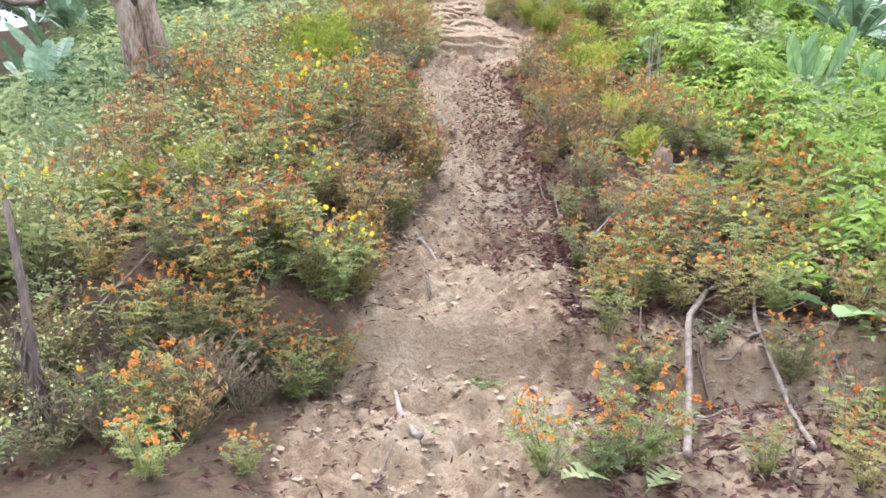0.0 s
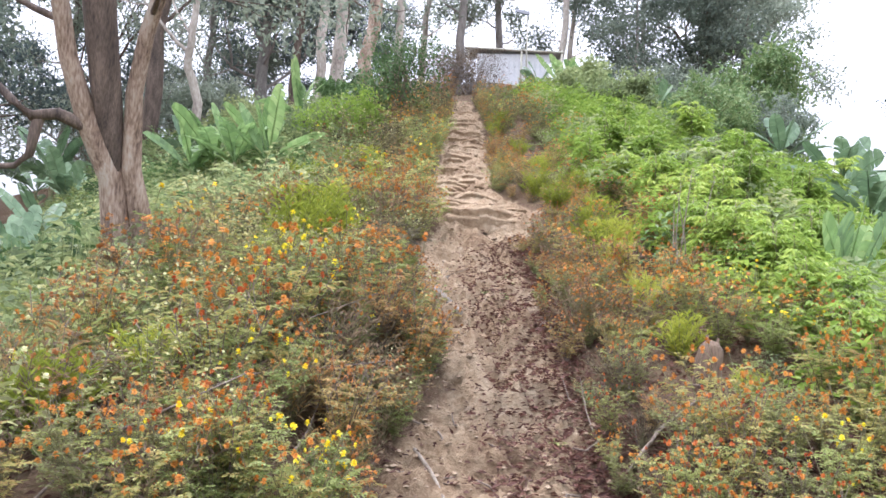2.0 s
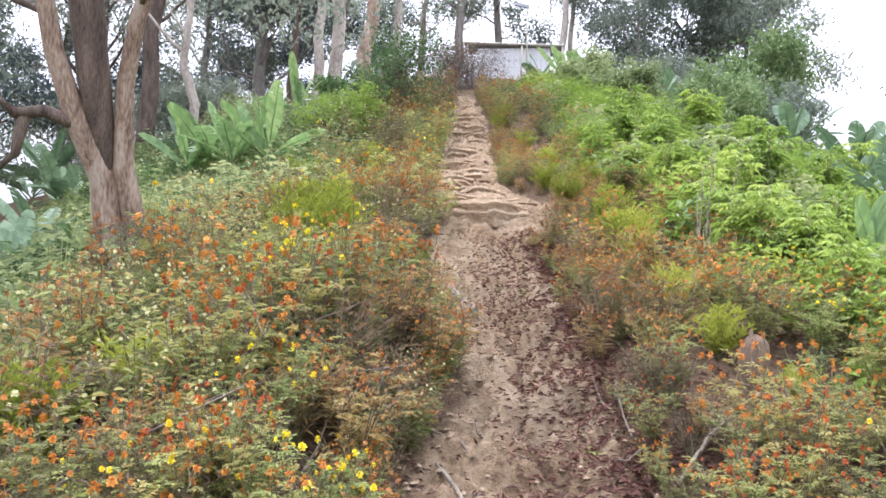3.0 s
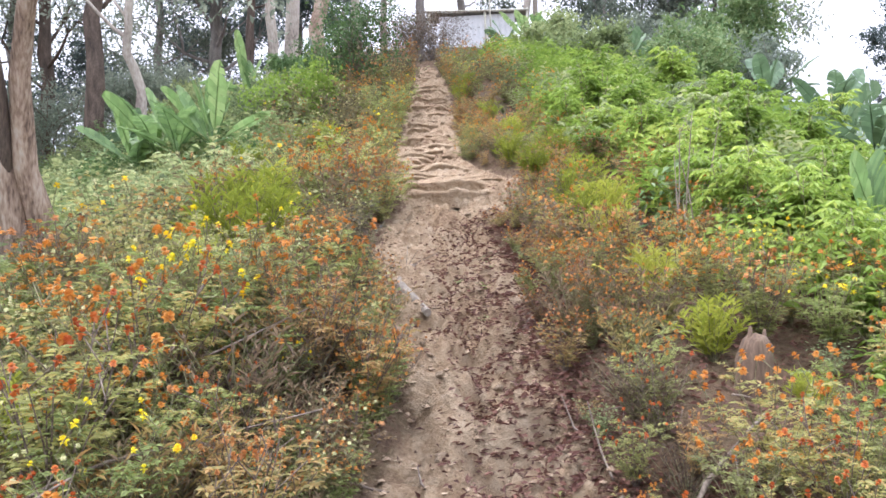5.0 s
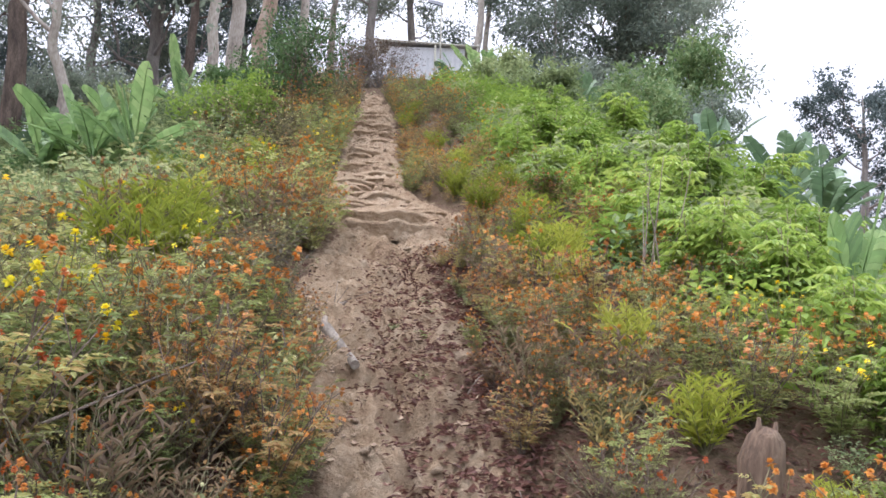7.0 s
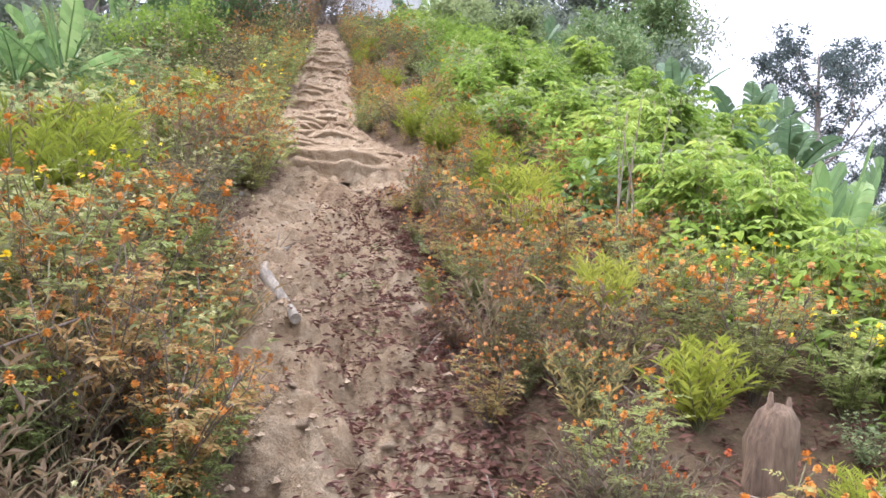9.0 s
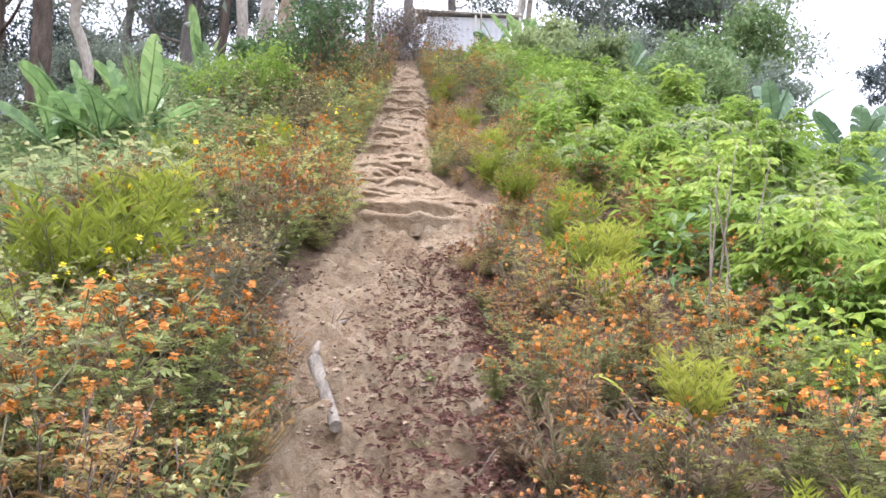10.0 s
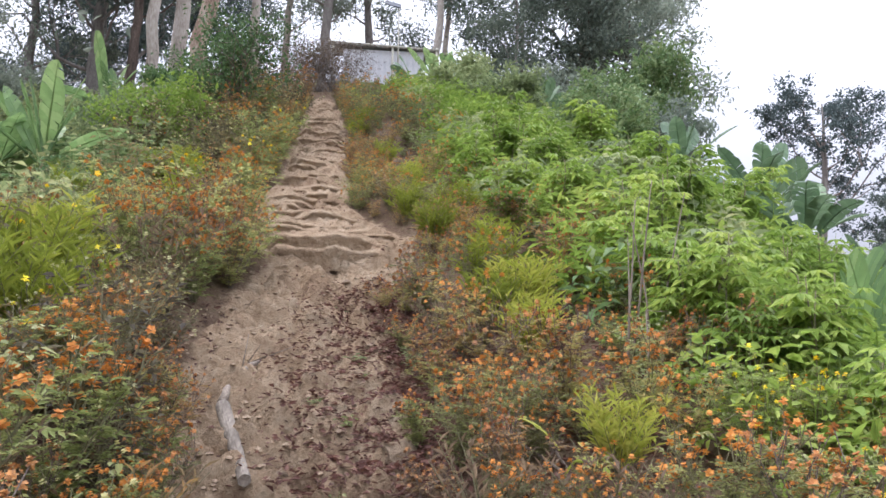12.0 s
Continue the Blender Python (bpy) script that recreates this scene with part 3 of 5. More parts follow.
def patch_mesh(seed, leaf, w=0.5, h=0.32, n=420, ll=0.07, lw=0.045, broad=False):
    """Low tangled weeds: leaves over a hummock, with runners."""
    rng = np.random.default_rng(seed)
    s = Shape()
    r, az = w * np.sqrt(rng.uniform(0, 1, n)), rng.uniform(0, 2 * np.pi, n)
    x, y = r * np.cos(az), r * np.sin(az)
    top = h * (1 - 0.7 * (r / w) ** 2) * (0.75 + 0.7 * (fbm(x * 6 + seed, y * 6, seed, 2) + 0.2))
    z = top * rng.uniform(0.25, 1.0, n) ** 0.6
    way = unit(np.stack([rng.normal(0, 1, n), rng.normal(0, 1, n), rng.uniform(-0.5, 0.6, n)], 1))
    s.leaves(np.stack([x, y, z], 1), way, UP + rng.normal(0, 0.4, (n, 3)), ll * rng.uniform(0.45, 1.4, n), lw * rng.uniform(0.5, 1.3, n), 0.2, 0.2, broad)
    for k in range(10):
        a, q = rng.uniform(0, 6.28), rng.uniform(0.1, 0.7) * w
        b = np.array((q * np.cos(a), q * np.sin(a)))
        s.tube([(b[0], b[1], -0.02), (b[0] + rng.normal(0, 0.05), b[1] + rng.normal(0, 0.05), h * rng.uniform(0.6, 1.1))], [0.004, 0.002], 3, False)
    return s.mesh("weeds", leaf, False)


def palmate(shape, rng, at_, way, size, lobes=7):
    """A hand-shaped leaf of drooping lobes."""
    side = unit(np.cross(way, UP))
    flat = unit(way * np.array((1, 1, 0.25)))
    ang = np.linspace(-2.0, 2.0, lobes)
    d = np.cos(ang)[:, None] * flat + np.sin(ang)[:, None] * side - UP * 0.28
    ln = size * (1 - 0.12 * np.abs(ang)) * rng.uniform(0.85, 1.1, lobes)
    shape.leaves(np.repeat([at_], lobes, 0), d, np.repeat([UP], lobes, 0), ln, ln * 0.34, 0.22, 0.12)


def cassava_meshes(seed, h=1.3, stems=4, leaves=26, size=0.16, leaf=None):
    rng = np.random.default_rng(seed)
    fo, out = Shape(), []
    for i in range(stems):
        az = rng.uniform(0, 6.28)
        lean = rng.uniform(0.05, 0.35)
        top = h * rng.uniform(0.7, 1.0)
        t = np.linspace(0, 1, 7)[:, None]
        ln = np.concatenate([np.cos(az) * lean * t ** 1.3, np.sin(az) * lean * t ** 1.3, top * t - 0.05], 1) + np.array((*rng.normal(0, 0.08, 2), 0))
        ln[1:, :2] += rng.normal(0, 0.015, (6, 2))
        st = Shape()
        st.tube(ln, np.linspace(0.014, 0.006, 7), 5)
        tt = 0.25 + 0.75 * rng.uniform(0, 1, leaves) ** 0.6
        p, d = along(ln, tt)
        for k in range(leaves):
            a = rng.uniform(0, 6.28)
            way = unit(np.array((np.cos(a), np.sin(a), rng.uniform(0.1, 0.9))))
            q = rng.uniform(0.1, 0.26)
            mid, tip = p[k] + way * q * 0.5 + UP * 0.01, p[k] + way * q - UP * 0.02
            st.tube([p[k], mid, tip], [0.0025, 0.002, 0.0018], 3, False)
            palmate(fo, rng, tip, way, size * rng.uniform(0.65, 1.15), rng.integers(5, 8))
        out.append(st.mesh("stem", STEM))
    return out, fo.mesh("foliage", leaf or BRIGHT, False)


def blade(shape, rng, root, way, length, width, arch=0.5, twist=0.0, segs=12, tears=0.25):
    """A paddle leaf: stalk, raised midrib, blade in two halves that sag and tear."""
    way = unit(np.asarray(way, float))
    side = unit(np.cross(way, UP) + np.array((0, 0, twist)))
    t = np.linspace(0, 1, segs + 1)
    line = np.asarray(root) + way * (length * t)[:, None] - UP * (arch * length * t ** 2.2)[:, None]
    shape.tube(line, np.linspace(0.018, 0.004, segs + 1) * (length / 1.5), 4, False)
    prof = width / 2 * np.clip(np.sin(np.pi * np.clip((t - 0.16) / 0.84, 0, 1)) ** 0.55, 0, 1)
    prof[-1] = 0.0
    for sgn in (-1, 1):
        for i in range(segs):
            if prof[i] + prof[i + 1] < 1e-4:
                continue
            gap = 0.18 if rng.uniform() < tears else 0.0
            w0, w1 = prof[i], prof[i + 1] * (1 - gap)
            lift0, lift1 = 0.22 * w0 + rng.normal(0, 0.008), 0.22 * w1 + rng.normal(0, 0.008)
            a, b = line[i], line[i + 1]
            back = (b - a) * gap
            c0 = a + side * sgn * w0 * 0.55 + UP * lift0
            c1 = b + side * sgn * w1 * 0.55 + UP * lift1 - back * 0.5
            d0 = a + side * sgn * w0 + UP * (lift0 * 0.6) + way * w0 * 0.12
            d1 = b + side * sgn * w1 + UP * (lift1 * 0.6) + way * w1 * 0.12 - back
            shape.add([a, b, c1, c0, d1, d0], [(0, 1, 2, 3), (3, 2, 4, 5)] if sgn > 0 else [(3, 2, 1, 0), (5, 4, 2, 3)])


def banana_meshes(seed, stem_h=0.9, stem_r=0.07, leaves=8, ll=1.5, lw=0.42, upright=1.0, leaf=None):
    rng = np.random.default_rng(seed)
    st = Shape()
    t = np.linspace(0, 1, 6)
    ln = np.stack([0.06 * t ** 2 * rng.normal(0, 1), 0.06 * t ** 2 * rng.normal(0, 1), stem_h * t - 0.06], 1)
    st.tube(ln, np.linspace(stem_r, stem_r * 0.55, 6), 9, True, 0.05, rng)
    out = [("pseudostem", st.mesh("pseudostem", STEM), "")]
    for i in range(leaves):
        s = Shape()
        a = i * 2.4 + rng.normal(0, 0.3)
        rise = upright * rng.uniform(0.9, 2.2) if i > leaves // 4 else rng.uniform(0.3, 0.8)
        blade(s, rng, ln[-1] * np.array((1, 1, rng.uniform(0.75, 1.0))), (np.cos(a), np.sin(a), rise), ll * rng.uniform(0.7, 1.1), lw * rng.uniform(0.8, 1.15), rng.uniform(0.05, 0.38), rng.normal(0, 0.5))
        out.append(("leaf", s.mesh("leaf", leaf or BANANA), ""))
    return out


def limb(shape, rng, start, way, length, r, level, spots, bend=0.25, kids=3, rise=0.25, depth=3):
    """A branch with its side branches; collects where the leaves go."""
    n = 5
    pts, d = [np.asarray(start, float)], unit(np.asarray(way, float))
    for i in range(n):
        d = unit(d + rng.normal(0, bend, 3) * 0.5 + UP * rise * 0.3)
        pts.append(pts[-1] + d * length / n)
    pts = np.array(pts)
    shape.tube(pts, np.linspace(r, r * 0.45, n + 1), 8 if r > 0.1 else 5 if r > 0.03 else 3, False)
    if level >= depth - 1:
        spots.append((pts[-1], d, length)), spots.append((pts[-3], d, length))
    if level >= depth:
        return
    for k in range(kids):
        i = rng.integers(2, n + 1) if k else n
        a = unit(rng.normal(0, 1, 3))
        side = unit(np.cross(d, a))
        limb(shape, rng, pts[i], d * rng.uniform(0.5, 0.9) + side * rng.uniform(0.5, 1.0), length * rng.uniform(0.5, 0.75), r * (0.5 if i < n else 0.45), level + 1, spots, bend, kids, rise, depth)


def crown(rng, spots, material, per, spread, ll, lw, hang=0.3):
    s = Shape()
    for p, d, length in spots:
        k = max(4, int(per * rng.uniform(0.5, 1.4)))
        off = rng.normal(0, 1, (k, 3)) * spread * np.array((1, 1, 0.7)) * rng.uniform(0.6, 1.2)
        way = unit(rng.normal(0, 1, (k, 3)) - UP * hang)
        s.leaves(p + off, way, rng.normal(0, 1, (k, 3)) + UP * 0.8, ll * rng.uniform(0.5, 1.3, k), lw * rng.uniform(0.6, 1.3, k), 0.15, 0.15)
    return s.mesh("crown", material, False)


def tree(name, seed, trunk, radii, limbs, bark, leaf, label, per=26, spread=0.45, ll=0.16, lw=0.07, kids=3, bend=0.25, rise=0.25, depth=3, hang=0.3, group=""):
    """A tree: a tapered trunk along its line, limbs (start share, way, length, radius) and a crown of leaves."""
    rng = np.random.default_rng(seed)
    base = np.array(trunk[0], float)
    line = np.array(trunk, float) - base
    t = np.linspace(0, 1, 14)
    seg = np.linspace(0, 1, len(line))
    fine = np.stack([np.interp(t, seg, line[:, i]) for i in range(3)], 1)
    fine[1:-1] += rng.normal(0, 0.05 * radii[0] / 0.2, (12, 3)) * np.array((1, 1, 0))
    rr = np.interp(t, np.linspace(0, 1, len(radii)), radii)
    rr[0] *= 1.25
    s, spots = Shape(), []
    s.tube(fine, rr, 12, True, 0.05, rng)
    parts = [("trunk", s.mesh("trunk", bark), "")]
    for share, way, length, r in limbs:
        p = np.array([np.interp(share, t, fine[:, i]) for i in range(3)])
        lb = Shape()
        limb(lb, rng, p, way, length, r, 1, spots, bend, kids, rise, depth)
        parts.append(("limb", lb.mesh("limb", bark), ""))
    if limbs:
        parts += [("crown", crown(rng, spots, leaf, per, spread, ll, lw, hang), "")]
    return thing(name, parts, Matrix.Translation(base), label, "tree", group)


# ---- trees on the ridge ----
def rooted(x, y, sink=0.15):
    return (x, y, gz(x, y) - sink)


# the big forked tree beside the way
bx, by, bz = rooted(-3.98, 10.75, 0.2)
rng = np.random.default_rng(5)
big = tagged(new("forked_tree"), "large old tree with three smooth brown stems on the slope", "tree")
big.matrix_basis = Matrix.Translation((bx, by, bz))


def rel(*pts):
    return [np.array(p) - np.array((bx, by, bz)) for p in pts]


spots = []
s = Shape()
s.tube(rel((bx + 0.02, by, bz), (-3.98, 10.75, 1.9), (-3.97, 10.72, 2.6), (-4.02, 10.66, 3.2), (-4.22, 10.4, 3.75), (-4.4, 10.15, 4.5), (-4.55, 9.95, 5.6), (-4.9, 9.7, 7.2)), [0.26, 0.19, 0.17, 0.165, 0.125, 0.105, 0.095, 0.06], 14, True, 0.04, rng)
part("trunk", s.mesh("trunk", BARK), big)
s = Shape()
s.tube(rel((-3.98, 10.7, 3.0), (-4.03, 10.6, 3.5), (-4.05, 10.4, 4.2), (-4.12, 10.2, 5.2), (-4.1, 10.0, 6.6), (-4.0, 9.8, 8.5)), [0.10, 0.15, 0.18, 0.19, 0.15, 0.09], 14, True, 0.05, rng)
part("trunk", s.mesh("trunk", DARKBARK), big, "dark grooved middle stem")
s = Shape()
s.tube(rel((-3.6, 10.95, bz), (-3.64, 10.9, 2.0), (-3.7, 10.8, 2.7), (-3.8, 10.65, 3.3), (-3.76, 10.5, 4.2), (-3.62, 10.4, 4.9), (-3.3, 10.25, 5.8), (-2.9, 10.0, 7.2)), [0.24, 0.175, 0.145, 0.115, 0.1, 0.085, 0.075, 0.05], 12, True, 0.05, rng)
part("trunk", s.mesh("trunk", BARK), big)
lb = Shape()
lb.tube(rel((-4.25, 10.35, 3.75), (-4.5, 10.2, 3.85), (-4.75, 10.1, 3.8), (-4.95, 10.05, 3.95), (-5.3, 10.0, 4.3), (-5.9, 9.9, 4.8)), [0.08, 0.075, 0.065, 0.055, 0.045, 0.02], 8, False, 0.06, rng)
lb.tube(rel((-4.68, 10.15, 3.82), (-4.72, 10.12, 3.55), (-4.74, 10.1, 3.35), (-4.9, 10.1, 3.22), (-5.2, 10.1, 3.2), (-5.6, 10.0, 3.3)), [0.07, 0.065, 0.05, 0.04, 0.03, 0.015], 8, False, 0.06, rng)
part("limb", lb.mesh("limb", DARKBARK), big)
o = np.array((bx, by, bz))
for st, way, ln, r in [((-4.55, 9.95, 5.5), (-0.8, -0.5, 0.35), 2.4, 0.06), ((-4.6, 9.9, 5.9), (-0.3, 0.5, 0.5), 2.2, 0.06), ((-4.1, 10.0, 6.4), (0.6, 0.6, 0.5), 2.6, 0.08),
                       ((-4.1, 10.1, 5.8), (-0.2, 1.0, 0.4), 2.6, 0.07), ((-4.0, 9.9, 7.5), (-0.6, 0.4, 0.7), 2.4, 0.07), ((-3.5, 10.3, 5.3), (0.9, 0.3, 0.25), 2.0, 0.055),
                       ((-3.1, 10.1, 6.5), (0.6, -0.4, 0.5), 2.0, 0.05), ((-4.45, 10.1, 4.9), (-0.9, 0.6, 0.2), 2.6, 0.05), ((-4.5, 10.0, 5.2), (-0.7, -0.9, 0.15), 2.2, 0.045), ((-3.55, 10.35, 5.1), (0.5, -0.9, 0.2), 1.6, 0.04)]:
    lb = Shape()
    limb(lb, rng, np.array(st) - o, way, ln * 0.8, r, 1, spots, 0.4, 3, 0.05, 3)
    part("limb", lb.mesh("limb", DARKBARK), big)
part("crown", crown(rng, spots, TREELEAF, 46, 0.30, 0.10, 0.045), big)

GUM = "tall gum tree with a pale peeling trunk on the hilltop"
rng = np.random.default_rng(8)


def gum(seed, x, y, top, lean, r, bark=PALEBARK, leaf=TREELEAF, first=0.4, n=9, label=GUM, ln=3.2, per=24, name="gum_tree"):
    g = np.random.default_rng(seed)
    b = rooted(x, y)
    trunk = [b, (x + lean * 0.3, y, b[2] + top * 0.35), (x + lean * 0.75, y, b[2] + top * 0.7), (x + lean, y, b[2] + top)]
    limbs = []
    for i in range(n):
        a = i * 2.4 + g.uniform(0, 1)
        sh = first + (1 - first) * (i + 0.5) / n
        limbs.append((sh, (np.cos(a), np.sin(a), g.uniform(0.2, 0.8)), ln * 0.66 * g.uniform(0.6, 1.1) * (1.25 - 0.6 * sh), r * 0.26 * (1.3 - sh)))
    return tree(name, seed, trunk, [r, r * 0.8, r * 0.6, r * 0.25], limbs, bark, leaf, label, int(per * 1.25), 0.46, 0.26, 0.10, group="hilltop trees")


gum(21, -4.78, 29.6, 13, 0.6, 0.20, first=0.55, bark=PALEBARK)
gum(22, -4.5, 33.6, 15, -0.2, 0.30, first=0.6)
gum(23, -2.5, 24.4, 12, 0.9, 0.24, first=0.62, bark=BARK)
gum(24, -2.45, 38.8, 15, 0.5, 0.22, first=0.5)
gum(25, 5.75, 40.3, 13, 0.5, 0.20, first=0.45, n=7, per=14)
gum(26, 0.6, 44.0, 13, 0.4, 0.28, first=0.25, n=12, bark=HAZEBARK, label="leafy grey-green tree behind the hilltop hut")
gum(27, 3.2, 46.5, 12, -0.3, 0.25, first=0.25, n=12, bark=HAZEBARK, label="leafy grey-green tree behind the hilltop hut")
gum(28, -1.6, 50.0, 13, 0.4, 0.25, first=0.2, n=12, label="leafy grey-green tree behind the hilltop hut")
gum(29, 7.2, 47.0, 11, 0.5, 0.2, first=0.3, n=9, label="leafy grey-green tree behind the hilltop hut")

# dead-limbed thin tree and the dark stand on the far shoulder
tree("bare_tree", 31, [rooted(-8.1, 26.4), (-8.05, 26.3, 8.2), (-8.35, 26.1, 9.3), (-8.15, 25.9, 10.6), (-8.0, 25.8, 12.5)], [0.17, 0.15, 0.13, 0.11, 0.05],
     [(0.55, (-0.9, 0, 0.5), 2.6, 0.07), (0.65, (-0.7, 0.2, 0.9), 2.4, 0.05), (0.75, (0.5, 0.2, 0.9), 1.8, 0.05), (0.85, (-0.6, -0.3, 0.7), 1.8, 0.04)],
     PALEBARK, TREELEAF, "thin bent tree with pale bark and bare limbs", per=2, spread=0.3, ll=0.12, lw=0.05)
for seed, x, y, top, r, leaf, first, n, ln in [(41, -10.4, 28.7, 14, 0.32, TREELEAF, 0.3, 12, 4.2), (42, -10.3, 44.0, 13, 0.4, DEEPLEAF, 0.22, 18, 5.0), (43, -15.5, 36.0, 15, 0.35, TREELEAF, 0.2, 14, 4.6),
                                                (44, -17.0, 27.0, 13, 0.3, DEEPLEAF, 0.2, 12, 4.2), (45, -21.5, 33.0, 14, 0.3, TREELEAF, 0.2, 12, 4.5), (46, -12.5, 52.0, 13, 0.3, DEEPLEAF, 0.2, 14, 4.6),
                                                (47, -7.6, 40.0, 12, 0.25, TREELEAF, 0.35, 10, 3.4), (91, -7.0, 51.0, 12, 0.28, DEEPLEAF, 0.15, 14, 4.4), (92, -14.0, 46.0, 13, 0.3, TREELEAF, 0.12, 16, 4.8), (93, -19.5, 41.0, 14, 0.3, DEEPLEAF, 0.12, 15, 4.8), (94, -24.5, 36.0, 14, 0.3, TREELEAF, 0.12, 15, 4.8), (48, -14.0, 20.0, 9, 0.2, TREELEAF, 0.25, 9, 3.0)]:
    # trunks past y 40 take the bark that is lightened for haze
    gum(seed, x, y, top, 0.4, r, HAZEBARK if y > 40 else DARKBARK, leaf, first, n, "dense dark-leaved tree on the hillside", ln * 1.15, 46 if leaf is DEEPLEAF else 27, "hillside_tree")

# the broad tree past the hut and its neighbours down the flank
tree("broad_tree", 51, [rooted(14.1, 42.6), (14.3, 42.6, 14.0), (14.1, 42.6, 17), (13.9, 42.6, 20), (14.2, 42.6, 23)], [0.4, 0.34, 0.3, 0.22, 0.1],
     [(0.3, (1, 0, 0.35), 3.2, 0.16), (0.34, (-1, 0.3, 0.4), 2.9, 0.15), (0.45, (0.8, -0.5, 0.4), 3.2, 0.15), (0.5, (-0.9, -0.4, 0.4), 2.9, 0.14), (0.55, (1, 0.3, 0.5), 3.2, 0.15), (0.62, (-0.6, 0.6, 0.6), 2.6, 0.12),
      (0.7, (0.9, -0.2, 0.6), 2.7, 0.12), (0.75, (-0.8, 0.1, 0.5), 2.6, 0.11), (0.85, (0.5, 0.3, 0.8), 2.1, 0.09), (0.95, (-0.3, -0.2, 1), 1.9, 0.08), (0.4, (0.2, -1, 0.4), 2.7, 0.12), (0.65, (0.3, 1, 0.5), 2.5, 0.1)],
     DARKBARK, TREELEAF, "broad spreading tree with clumped grey-green leaves", per=27, spread=0.5, ll=0.26, lw=0.115, kids=3, bend=0.35)
gum(52, 9.6, 39.5, 11, 0.3, 0.13, HAZEBARK, TREELEAF, 0.05, 13, "young leafy tree beside the broad tree", 2.6, 20, "young_tree")
gum(53, 11.8, 37.0, 7, 0.4, 0.13, DARKBARK, TREELEAF, 0.05, 12, "young leafy tree beside the broad tree", 3.0, 22, "young_tree")
gum(54, 13.4, 37.0, 7, 0.6, 0.15, DARKBARK, TREELEAF, 0.05, 16, "young leafy tree beside the broad tree", 3.4, 26, "young_tree")
gum(55, 11.6, 30.0, 4.2, 0.3, 0.09, DARKBARK, DARKLEAF, 0.05, 13, "slender tree on the falling flank", 2.0, 22, "young_tree")
gum(59, 8.6, 36.5, 8.5, 0.1, 0.1, HAZEBARK, TREELEAF, 0.1, 13, "slender leafy tree beside the broad tree", 2.2, 12, "young_tree")


def clumped_tree(seed, x, y, top, r, n, reach, label):
    """A tall open tree whose leaves sit in dense separate clumps, its tip nearly bare."""
    g5 = np.random.default_rng(seed)
    b = rooted(x, y)
    limbs = []
    for i in range(n):
        a, sh = i * 2.4 + g5.uniform(0, 1), 0.3 + 0.68 * (i + 0.5) / n
        limbs.append((sh, (np.cos(a), np.sin(a), g5.uniform(0.1, 0.5)), reach * g5.uniform(0.6, 1.1) * (1.25 - 0.85 * sh), r * 0.3 * (1.3 - sh)))
    return tree("lone_tree", seed, [b, (x - 0.2, y, b[2] + top * 0.35), (x + 0.1, y, b[2] + top * 0.7), (x, y, b[2] + top)], [r, r * 0.8, r * 0.5, r * 0.12], limbs, HAZEBARK, DEEPLEAF, label, 70, 0.34, 0.28, 0.14, kids=4, bend=0.35, depth=2, group="far trees")


clumped_tree(56, 34.0, 52.0, 17.2 - gz(34.0, 52.0), 0.34, 15, 6.0, "tall dark tree standing alone against the sky")
clumped_tree(57, 42.5, 54.0, 11.0 - gz(40.5, 54.0), 0.3, 12, 5.0, "dark tree beside the lone tall tree")

# ---- the hut on the hilltop ----
hz = gz(3.2, 39.6) - 0.05
hut = tagged(new("hut"), "small whitewashed hut with a low tin roof and bamboo posts", "hut")
hut.matrix_basis = place(3.3, 39.8, hz - 0.45, radians(-4))
s = Shape()
s.box((-1.75, -1.255, 0), (1.75, 1.3, 1.7))
wall = part("wall", s.mesh("wall", PALEWALL, False), hut)
board = Shape()
board.box((0, -1.3, 0), (0.244, -1.26, 1.68))
board = board.mesh("board", PALEWALL, False)
for i in range(14):
    part("board", board, wall).location = (-1.75 + i * 0.25, 0, 0)
s = Shape()
xs = np.linspace(-2.35, 2.35, 61)
prof = 0.02 * np.sin(xs * 2 * np.pi / 0.22)
for yy0, zz0, yy1, zz1 in [(-1.5, 1.79, 1.6, 2.25)]:
    v = [(x, yy0, zz0 + p - 0.04 * x) for x, p in zip(xs, prof)] + [(x, yy1, zz1 + p - 0.04 * x) for x, p in zip(xs, prof)]
    v += [(a, b, c - 0.012) for a, b, c in v]
    k = len(xs)
    s.add(v, [(i, i + 1, k + i + 1, k + i) for i in range(k - 1)] + [(2 * k + i + 1, 2 * k + i, 3 * k + i, 3 * k + i + 1) for i in range(k - 1)] + [(i + 1, i, 2 * k + i, 2 * k + i + 1) for i in range(k - 1)])
part("roof", s.mesh("roof", TIN), hut)
for a, b, r in [((-2.4, -1.98, 1.76), (2.4, -1.98, 1.57), 0.045), ((-2.3, -0.2, 1.95), (2.3, -0.2, 1.78), 0.035)]:
    s = Shape()
    s.tube([a, b], r, 8)
    part("purlin", s.mesh("purlin", BAMBOO), hut)
for x in (-2.2, 0.35, 2.25):
    s = Shape()
    s.tube([(x, -1.93, -0.3), (x + 0.03, -1.93, 1.68)], [0.05, 0.045], 8)
    part("post", s.mesh("post", BAMBOO), hut)
lamp = tagged(new("solar_lamp"), "small square solar panel on a thin pale pole", "street lamp")
lamp.matrix_basis = place(3.75, 37.6, gz(3.75, 37.6))
s = Shape()
s.tube([(0, 0, -0.2), (0, 0, 3.6)], [0.035, 0.03], 8)
part("pole", s.mesh("pole", BAMBOO), lamp)
s = Shape()
s.box((-0.35, -0.25, -0.02), (0.35, 0.25, 0.02), pose(-0.25, 0, 3.7, 38, 12, 0))
part("panel", s.mesh("panel", SOLAR, False), lamp)

